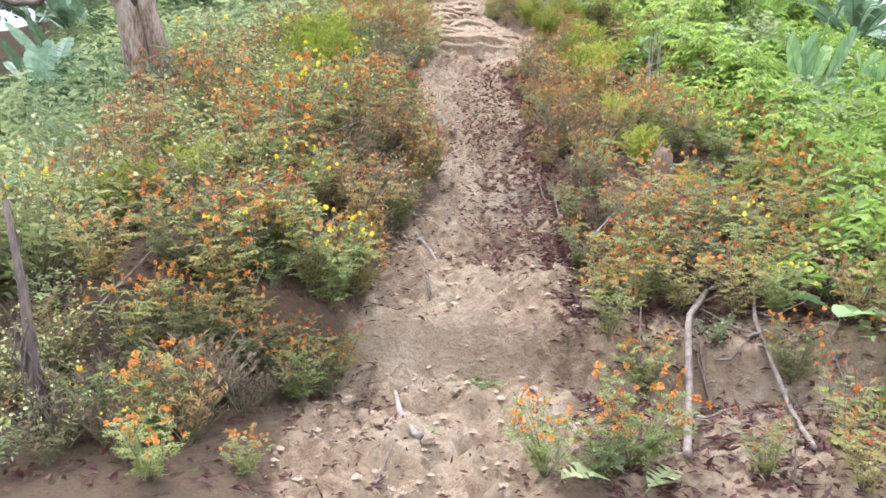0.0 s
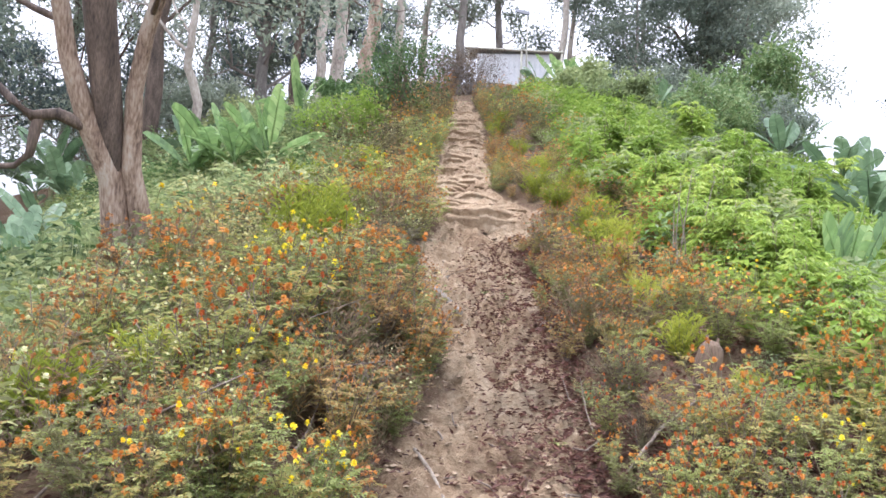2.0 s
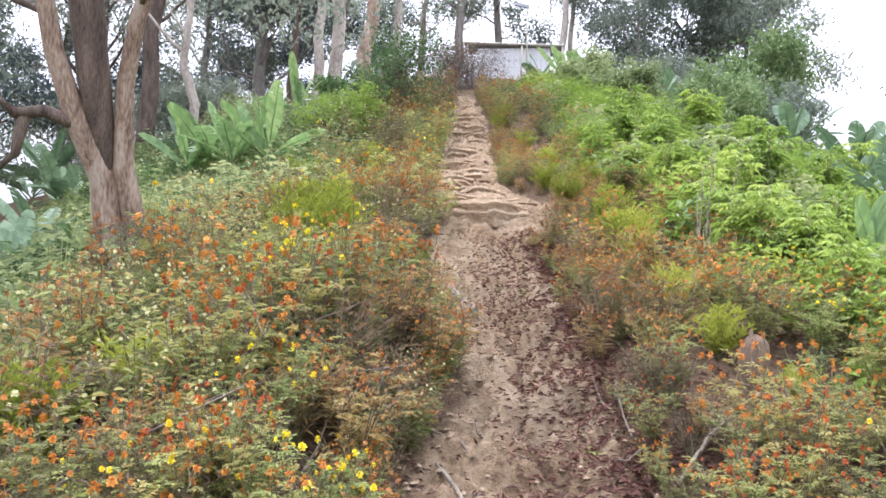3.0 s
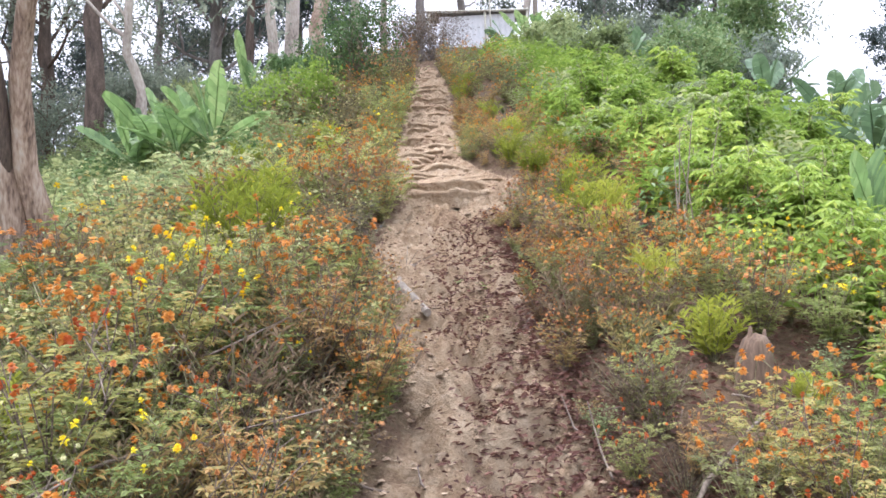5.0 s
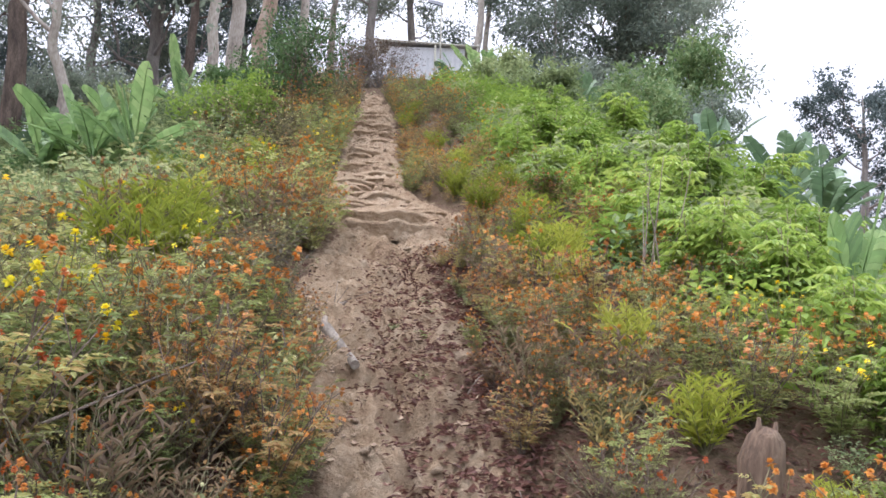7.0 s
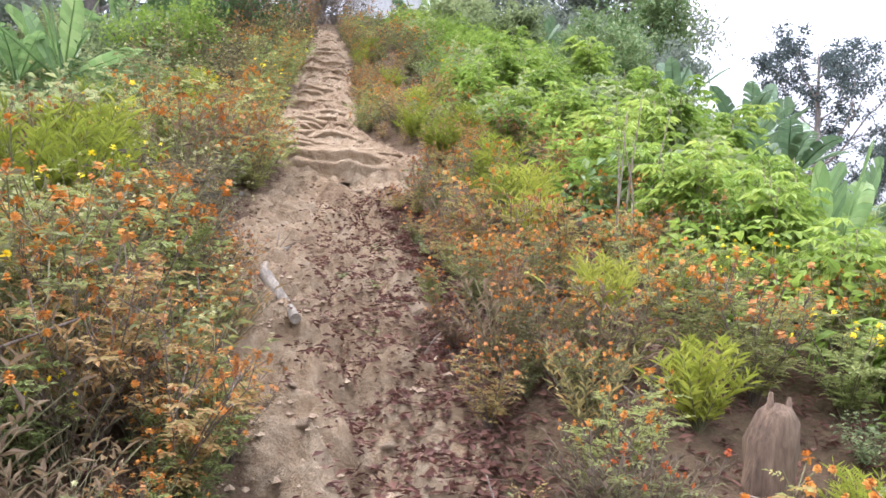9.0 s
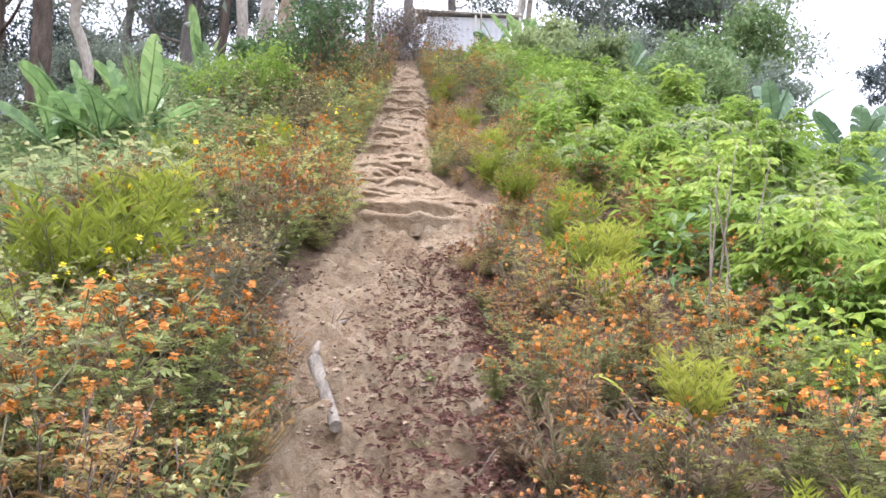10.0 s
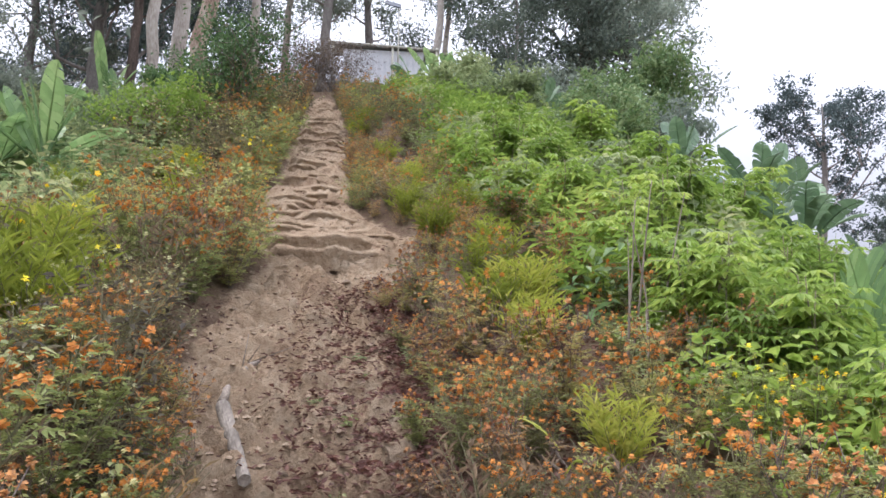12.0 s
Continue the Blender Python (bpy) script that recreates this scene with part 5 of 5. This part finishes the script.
# the plants that stand out
for key, x, y, sz in [("bloom", 0.46, 3.5, 0.68), ("bloom", 0.84, 3.5, 0.82), ("bloom", 0.66, 3.36, 0.6), ("yellow", -0.66, 4.75, 1.05), ("yellow", -0.9, 4.85, 0.9), ("orange", -1.2, 4.45, 0.9), ("red", -0.8, 4.4, 0.7), ("bloom", -0.95, 4.55, 0.8), ("orange", -1.1, 4.7, 0.8), ("red", -1.0, 5.0, 0.85), ("orange", -1.3, 4.2, 0.75), ("bloom", -1.15, 3.95, 0.55), ("orange", -0.62, 4.4, 0.55), ("bloom", -0.72, 4.22, 0.65), ("red", -0.9, 4.28, 0.8), ("orange", -1.1, 4.3, 0.85), ("bloom", -1.35, 4.35, 0.9), ("red", -0.58, 4.62, 0.6), ("orange", -0.78, 4.72, 0.85), ("bloom", -1.05, 4.82, 0.95), ("red", -1.35, 4.78, 0.9), ("orange", -1.65, 4.85, 0.95), ("yellow", -1.25, 4.6, 0.9), ("bloom", 1.3, 5.1, 0.8), ("orange", 1.0, 5.0, 0.65), ("red", 1.7, 5.15, 0.8), ("orange", -1.05, 4.25, 0.7), ("red", 1.15, 4.8, 0.75), ("orange", 1.45, 4.85, 0.85), ("red", 1.75, 4.75, 0.8), ("yellow", 1.95, 4.7, 0.75), ("red", 1.45, 3.5, 0.55), ("red", 1.85, 3.45, 0.6), ("orange", -1.5, 4.6, 0.9), ("orange", -1.9, 4.5, 0.9), ("bloom", -0.82, 3.35, 0.4), ("yellow", -1.35, 3.4, 0.42), ("bloom", -1.3, 5.9, 1.0), ("yellow", -0.6, 5.0, 0.9), ("yellow", -1.0, 5.45, 1.0), ("red", 1.45, 5.3, 0.9), ("bloom", 1.25, 4.95, 0.7), ("red", 1.6, 5.6, 1.0), ("bloom", -0.75, 6.7, 1.0), ("red", -0.6, 7.2, 1.0), ("bloom", -1.0, 7.4, 1.0), ("orange", -0.5, 5.1, 0.7), ("red", -0.95, 4.75, 0.9),
                      ("red", 1.15, 5.2, 0.9), ("orange", 1.55, 6.0, 1.0), ("yellow", 1.95, 5.3, 0.9), ("yellow", 2.0, 4.9, 0.7), ("red", 2.0, 3.9, 0.8), ("red", 2.45, 3.7, 0.9), ("orange", 1.3, 5.7, 0.9), ("yellow", -1.12, 6.78, 1.5), ("red", 1.05, 4.95, 0.7), ("orange", 1.75, 5.7, 0.9)]:
    free(x, y, 0.0)
    marigold(key, x, y, sz)
for x, y, sz in [(-1.62, 9.75, 1.8), (-1.3, 9.95, 1.5), (-1.6, 11.05, 1.9), (-1.75, 12.1, 1.9), (-1.3, 10.5, 1.4), (2.09, 11.2, 1.35), (1.8, 11.0, 1.1), (2.3, 11.5, 1.2), (1.81, 8.4, 0.9), (1.78, 7.26, 0.85), (2.02, 6.6, 0.5), (1.9, 10.15, 1.1), (1.97, 12.15, 1.15), (2.3, 12.9, 1.3), (1.76, 13.65, 1.2), (2.2, 14.6, 1.2), (1.8, 16.4, 1.2), (1.6, 18.5, 1.1), (-1.75, 6.1, 1.1), (-2.05, 5.4, 1.1), (-1.5, 17.0, 1.2), (-1.3, 15.2, 1.1), (1.25, 20.6, 1.0), (1.4, 21.5, 1.1), (-2.6, 15.4, 1.4), (-1.55, 8.6, 1.0), (-2.5, 13.2, 1.5), (1.6, 15.0, 1.1)]:
    for a in range(6):
        free(x + 0.3 * sz * math.cos(a * 1.05), y - 0.12 + 0.34 * sz * math.sin(a * 1.05), 0.0)
    simple("lime_shrublet", TUFTS[g.integers(0, 3)], x, y, sz, "yellow-green bushy plant with narrow leaves", "shrub", "lime plants")


def choose(x, y, left):
    """Which plant grows where: patches of one kind, drier beside the way, greener away from it."""
    a = lattice(np.array([x * 0.8 + 3]), np.array([y * 0.6]), 71)[0] + 0.5 + g.normal(0, 0.16)
    u = g.uniform()
    if left:
        away = -x - 0.4
        if y > 8 and u < 0.42:
            return "white"
        if y > 10 and u < 0.52:
            return ("lime", "yellow", "leafy")[g.integers(0, 3)]
        if a < 0.3 + 0.08 * (away < 0.7):
            return "rust"
        if a < 0.46:
            return "white" if u < 0.5 else "red"
        if a < 0.6:
            return ("orange" if u < 0.6 else "bloom") if away < 1.3 else "white"
        if a < 0.66:
            return "leafy"
        if a < 0.72:
            return "brown"
        return "white" if y < 12 and u < 0.45 else "yellow" if a > 0.86 else "rust" if u < 0.6 else "bloom"
    away = x - 0.9
    if away > 1.45 and y < 14 and u < 0.45:
        return ("yellow", "leafy", "leafy", "orange")[g.integers(0, 4)]
    if y > 13 and u < 0.42:
        return ("lime", "yellow", "leafy", "white", "white")[g.integers(0, 5)]
    if a < 0.28:
        return "rust"
    if a < 0.56:
        return "orange"
    if a < 0.76:
        return "red" if u < 0.5 else "bloom"
    if a < 0.8:
        return "brown"
    return "leafy" if a < 0.84 else "orange" if u < 0.7 else "rust"


def grow(kind, x, y, size):
    if kind in LABELS:
        return marigold(kind, x, y, size)
    if kind == "white":
        k = 1 if y > 8 and g.uniform() < 0.65 else g.integers(0, 3)
        return simple("white_weed", WHITE[k], x, y, size, "bronze-leaved weed with tiny cream flower heads" if k == 1 else "leafy weed with tiny cream flower heads", "weed", "flowering weeds")
    if kind == "lime":
        return simple("lime_shrublet", TUFTS[g.integers(0, 3)], x, y, size * 0.6, "yellow-green bushy plant with narrow leaves", "shrub", "lime plants")
    if kind == "brown":
        return simple("dry_weed", BROWN[g.integers(0, 3)], x, y, size, "dead brown weed of dry bare stems", "weed", "dry weeds")
    k = g.integers(0, 3)
    return simple("leafy_weed", LEAFY[k], x, y, size * 0.7, "leafy green weed with broad leaves" if k < 2 else "half-dried weed with small leaves", "weed", "leafy weeds")


for i in range(15000):
    left = g.uniform() < 0.53
    y = 3.2 + 24 * g.uniform() ** 1.25
    e = np.interp(y, EDGE_Y, EDGE_L if left else EDGE_R)
    d = g.uniform(0.1, 2.7 if left else 2.3)
    x = e - d if left else e + d
    if (not left and y < 4.4 and d < 1.9) or (left and y < 4.0 and x > -1.15) or (not left and 5.6 < y < 7.1 and abs(x - 1.65 - 0.12 * (y - 6)) < 0.32):
        continue
    gap = 0.17 + 0.0095 * y + 0.11 * g.uniform()
    if not free(x, y, gap):
        continue
    size = ((0.72 if left else 0.5) + (0.35 if left else 0.45) * min(d / 0.6, 1)) * (g.uniform(0.65, 1.4) if y < 9 else g.uniform(0.55, 1.6)) * (1 + 0.012 * y)
    if y < 4.2:
        size *= 0.62
    if not left:
        size *= 0.8
    grow(choose(x, y, left), x, y, size)

for key, x, y, sz in [("red", -0.5, 7.8, 0.85), ("rust", -0.8, 8.3, 1.0), ("orange", -1.2, 7.9, 1.1), ("bloom", -1.5, 8.3, 0.9), ("orange", -0.6, 8.9, 0.8), ("red", -1.1, 8.8, 1.0), ("red", -1.5, 7.4, 1.0), ("rust", -0.5, 9.5, 0.8), ("orange", -0.9, 9.6, 1.0), ("bloom", 1.2, 6.9, 0.6), ("orange", 1.35, 7.3, 0.7), ("orange", 1.15, 7.6, 0.55), ("red", 1.45, 7.8, 0.7), ("orange", 1.2, 8.2, 0.6), ("orange", 1.5, 8.6, 0.7), ("red", 1.25, 9.0, 0.65), ("orange", 1.1, 10.9, 0.7), ("red", 1.2, 11.6, 0.8), ("rust", 1.1, 12.3, 0.8), ("orange", -1.3, 6.6, 0.9), ("rust", -1.7, 6.9, 1.0), ("bloom", -0.75, 7.6, 1.0), ("bloom", -1.0, 7.75, 1.0), ("orange", -0.55, 7.35, 0.9), ("red", -0.85, 7.1, 0.9), ("yellow", -0.6, 6.75, 0.7), ("orange", -0.95, 6.6, 0.95), ("rust", -0.45, 7.1, 0.7), ("bloom", -0.5, 6.3, 0.7), ("red", -0.75, 6.2, 0.9), ("orange", -0.7, 9.1, 1.1), ("bloom", -0.85, 8.95, 1.0), ("orange", -0.62, 10.2, 1.1), ("rust", -0.8, 10.4, 1.2)]:
    marigold(key, x, y, sz * 0.8)
for x, y, sz in [(-0.95, 3.85, 0.55), (-1.1, 3.6, 0.6), (-0.9, 4.1, 0.6), (-1.25, 3.9, 0.7), (-0.8, 4.3, 0.5), (-1.5, 3.55, 0.6), (-1.3, 3.65, 0.6), (-1.05, 4.0, 0.6), (-0.75, 6.4, 1.0), (-0.55, 6.9, 1.0), (-0.9, 7.1, 1.1), (1.15, 6.7, 0.8), (1.3, 7.2, 0.9), (-1.0, 5.2, 0.8)]:
    simple("dry_weed", BROWN[g.integers(0, 3)], x, y, sz, "dead brown weed of dry bare stems", "weed", "dry weeds")
for x, y, sz in [(-1.2, 7.1, 1.2), (-1.5, 7.4, 1.3), (-0.9, 7.5, 1.0), (-1.75, 6.6, 1.2), (-1.35, 6.3, 1.1), (-1.6, 5.5, 1.1), (-1.3, 5.1, 1.0), (-1.1, 12.0, 1.1), (-0.9, 12.8, 1.0), (-1.6, 12.9, 1.2), (-1.3, 11.2, 1.0), (-1.9, 8.9, 1.2), (-2.1, 7.8, 1.2)]:
    simple("white_weed", WHITE[2 * g.integers(0, 2)], x, y, sz, "leafy weed with tiny cream flower heads", "weed", "flowering weeds")
for i in range(110):
    left = g.uniform() < 0.85
    y = g.uniform(3.5, 13.5)
    x = np.interp(y, EDGE_Y, EDGE_L) - g.uniform(0.15, 1.7) if left else np.interp(y, EDGE_Y, EDGE_R) + g.uniform(0.2, 0.75)
    if left or y > 4.6:
        simple("dry_weed", BROWN[g.integers(0, 3)], x, y, g.uniform(0.6, 1.05), "dead brown weed of dry bare stems", "weed", "dry weeds")

for i in range(150):
    left, y = i % 2 == 0, 12.8 + 13 * ((i + 0.5) / 150) + g.normal(0, 0.1)
    x = np.interp(y, EDGE_Y, EDGE_L) - g.uniform(0.1, 0.45) if left else np.interp(y, EDGE_Y, EDGE_R) + g.uniform(0.15, 0.75)
    grow(("rust", "orange", "leafy", "white", "red", "orange")[g.integers(0, 6)], x, y, g.uniform(0.65, 1.0))

# sprawling bushes hang over the edge of the bare way
for i in range(20):
    y = 4.9 + 4.6 * (i + 0.5) / 20
    x = np.interp(y, EDGE_Y, EDGE_L) - g.uniform(-0.02, 0.3)
    marigold(("orange", "rust", "red", "bloom")[g.integers(0, 4)], x, y, g.uniform(0.5, 0.8), "mid")

for (key, _, _), members in THICKETS.items():
    thicket(key, members)

# low tangled weeds over both flanks
CLOSE = [patch_mesh(870, WEED, 0.5, 0.48, 320, 0.075, 0.042, True), patch_mesh(871, FRESH, 0.5, 0.5, 320, 0.065, 0.03, True), patch_mesh(872, BRIGHT, 0.5, 0.5, 310, 0.08, 0.04, True)]
PATCH = [patch_mesh(880, WEED, 0.5, 0.6, 220, 0.11, 0.055), patch_mesh(881, WEED, 0.55, 0.66, 220, 0.13, 0.06), patch_mesh(882, BRIGHT, 0.55, 0.72, 230, 0.14, 0.055), patch_mesh(883, DARKLEAF, 0.55, 0.6, 220, 0.125, 0.055), patch_mesh(884, FRESH, 0.5, 0.6, 220, 0.105, 0.045)]
taken.clear()
for i in range(12000):
    left = g.uniform() < 0.5
    y = 2.8 + 26 * g.uniform() ** 1.1 if i < 11000 else g.uniform(-3.5, 2.8)
    e = np.interp(y, EDGE_Y, EDGE_L if left else EDGE_R)
    d = (2.0 if left else 1.9) + (2.5 + 0.27 * y) * g.uniform() ** 1.15
    x = e - d if left else e + d
    if not free(x, y, 0.42 + 0.02 * d):
        continue
    k = g.choice([0, 1, 3, 4], p=[0.4, 0.3, 0.2, 0.1]) if left else g.choice([0, 1, 2, 3], p=[0.15, 0.1, 0.7, 0.05])
    near_by = 2.5 < y and y + d < 13
    ob = new("weed_patch", CLOSE[{0: 0, 1: 1, 2: 2, 3: 0, 4: 1}[int(k)]] if near_by else PATCH[int(k)])
    ob.matrix_basis = place(x, y, gz(x, y) - 0.02, g.uniform(0, 6.28), g.uniform(0.85, 1.4) + 0.02 * d, g.normal(0, 0.1))
    tagged(ob, "low tangle of green broad-leaved weeds on the flank", "weeds", "flank weeds", "stuff")

# small plants on the path and the big leaves at its foot
SEEDLING = [weed_meshes(890, WEED, 0.1, 0.09, 7, 5, 0.07, 0.022), weed_meshes(891, FRESH, 0.07, 0.08, 6, 4, 0.05, 0.02)]
for x, y, sz in [(0.22, 4.72, 1.1), (0.3, 4.78, 0.8), (0.72, 6.35, 0.9), (0.6, 5.9, 0.5), (0.62, 9.3, 0.9), (0.5, 9.9, 0.7), (0.55, 8.6, 0.6), (0.74, 11.0, 0.9), (-0.05, 3.9, 0.5), (0.8, 10.4, 0.8), (0.45, 10.6, 0.6), (0.68, 8.0, 0.7), (0.62, 12.6, 1.0), (0.85, 12.2, 1.2)]:
    simple("seedling", SEEDLING[g.integers(0, 2)], x, y, sz, "small green weed rooted in the bare clay", "weed", "path weeds")
for i, (x, y, a) in enumerate([(2.35, 4.7, 2.6), (2.5, 4.55, 3.6), (2.55, 4.85, 1.4), (0.78, 3.35, 2.0), (0.7, 3.3, 3.4), (0.85, 3.3, 0.7)]):
    s = Shape()
    k = 1.0 if i < 3 else 0.6
    blade(s, g, (0, 0, 0.05), (np.cos(a), np.sin(a), 0.55), 0.42 * k, 0.24 * k, 0.35, 0.0, 9, 0.0)
    thing("broad_leaf_weed", [("leaf", s.mesh("leaf", WEED if i > 2 else BANANA), "")], place(x, y, gz(x, y)), "weed with one broad pale-green leaf", "weed", "broad weeds")
for i, (x, y, a) in enumerate([(1.5, 8.3, 2.5), (1.62, 7.9, 2.0), (1.45, 10.3, 1.2)]):
    s = Shape()
    blade(s, g, (0, 0, 0.15), (np.cos(a), np.sin(a), 1.2), 0.5, 0.05, 0.7, 0.0, 10, 0.0)
    thing("grass_blade", [("leaf", s.mesh("leaf", LIME), "")], place(x, y, gz(x, y)), "single long arching green blade", "grass", "long blades")

# ---- litter and clods ----


def litter(name, n, sample, size, label, seed):
    g3 = np.random.default_rng(seed)
    x, y = sample(g3, n)
    z, _ = ground(x, y)
    sh = Shape()
    way = unit(np.stack([g3.normal(0, 1, n), g3.normal(0, 1, n), g3.uniform(-0.1, 0.45, n)], 1))
    sh.leaves(np.stack([x, y, z + 0.006 + g3.uniform(0, 0.012, n)], 1), way, UP + g3.normal(0, 0.45, (n, 3)), size * g3.uniform(0.5, 1.5, n), size * g3.uniform(0.25, 0.6, n), 0.05, 0.28)
    tagged(new(name, sh.mesh(name, LITTER, False)), label, "leaf litter", kind="stuff")


def on_way(lo, hi, a, b):
    def sample(g3, n):
        y = g3.uniform(lo, hi, n)
        l_, r_ = np.interp(y, EDGE_Y, EDGE_L), np.interp(y, EDGE_Y, EDGE_R)
        f = a + (b - a) * g3.beta(1.6, 1.2, n)
        return l_ + (r_ - l_) * f + 0.1 * g3.normal(0, 1, n), y
    return sample


litter("leaf_litter", 11500, on_way(5.6, 12.9, 0.36, 1.25), 0.05, "brown dead leaves scattered over the path's side", 1)
litter("leaf_litter", 600, on_way(3.0, 7.0, -0.2, 1.2), 0.045, "brown dead leaves scattered on bare clay", 2)
litter("leaf_litter", 700, on_way(12.5, 22.0, -0.1, 1.15), 0.05, "brown dead leaves on the worn steps", 3)
litter("leaf_litter", 4200, lambda q, n: (q.uniform(0.7, 2.6, n), q.uniform(3.2, 6.0, n)), 0.06, "thick dead leaves on the bank", 4)
litter("leaf_litter", 4200, lambda q, n: (q.uniform(-2.6, -0.2, n), q.uniform(3.2, 12.0, n)), 0.05, "dead leaves under the marigolds", 5)
litter("leaf_litter", 3800, lambda q, n: (q.uniform(0.9, 2.6, n), q.uniform(6.0, 12.0, n)), 0.05, "dead leaves under the marigolds", 6)

# crumbled clay: small angular lumps strewn over the trodden way
g4 = np.random.default_rng(44)
n = 2600
cy = 3.1 + 11.5 * g4.uniform(0, 1, n) ** 1.1
cl, cr = np.interp(cy, EDGE_Y, EDGE_L), np.interp(cy, EDGE_Y, EDGE_R)
cx = cl + (cr - cl) * g4.uniform(-0.1, 1.1, n)
cz = ground(cx, cy)[0]
OCTA = np.array([(1, 0, 0), (-1, 0, 0), (0, 1, 0), (0, -1, 0), (0, 0, 1), (0, 0, -1), (0.7, 0.7, 0.3), (-0.7, 0.6, 0.2), (0.6, -0.7, 0.25), (-0.6, -0.7, 0.3)], float)
crumbs = Shape()
for i in range(n):
    r = 0.006 + 0.022 * g4.uniform() ** 3
    pts = OCTA * r * g4.uniform(0.6, 1.25, (10, 1)) * np.array((1.2, 1.0, 0.7))
    a = g4.uniform(0, 6.28)
    rot = np.array(((np.cos(a), -np.sin(a), 0), (np.sin(a), np.cos(a), 0), (0, 0, 1)))
    crumbs.add(pts @ rot.T + (cx[i], cy[i], cz[i] + r * 0.25), [(4, 0, 6), (4, 6, 2), (4, 2, 7), (4, 7, 1), (4, 1, 9), (4, 9, 3), (4, 3, 8), (4, 8, 0), (5, 6, 0), (5, 2, 6), (5, 7, 2), (5, 1, 7), (5, 9, 1), (5, 3, 9), (5, 8, 3), (5, 0, 8)])
tagged(new("clay_crumbs", crumbs.mesh("clay_crumbs", CLOD, False)), "crumbled bits of dry clay over the path", "clay crumbs", kind="stuff")

CLODS = []
for i in range(5):
    bm = bmesh.new()
    bmesh.ops.create_icosphere(bm, subdivisions=2, radius=1.0)
    for v in bm.verts:
        v.co *= 1 + 0.55 * noise.noise(v.co * 1.1 + Vector((i * 9, 0, 0))) + 0.2 * noise.noise(v.co * 3 + Vector((0, i * 7, 0)))
        v.co.z *= 0.55
    me = bpy.data.meshes.new("clod")
    bm.to_mesh(me)
    bm.free()
    me.materials.append(CLOD)
    CLODS.append(me)
for i in range(150):
    y = 3.2 + 12 * g.uniform() ** 1.1
    l_, r_ = np.interp(y, EDGE_Y, EDGE_L), np.interp(y, EDGE_Y, EDGE_R)
    x = l_ + (r_ - l_) * g.uniform(-0.02, 1.02)
    k = 0.012 + 0.035 * g.uniform() ** 3
    ob = new("clod", CLODS[g.integers(0, 5)])
    ob.matrix_basis = Matrix.LocRotScale((x, y, gz(x, y) + k * 0.1), Euler((g.normal(0, 0.3), g.normal(0, 0.3), g.uniform(0, 6.28))), (k, k * g.uniform(0.7, 1.2), k))
    tagged(ob, "hard tan clay clod bedded in the path", "clod", "clods")
for x, y, k in [(0.98, 5.0, 0.09), (0.1, 4.35, 0.05), (0.9, 9.15, 0.1), (0.75, 9.6, 0.07), (0.42, 7.6, 0.06)]:
    ob = new("clod", CLODS[g.integers(0, 5)])
    ob.matrix_basis = Matrix.LocRotScale((x, y, gz(x, y)), Euler((0.2, 0.1, g.uniform(0, 6.28))), (k, k * 0.8, k))
    tagged(ob, "large worn lump of hard clay in the path", "clod", "clods")
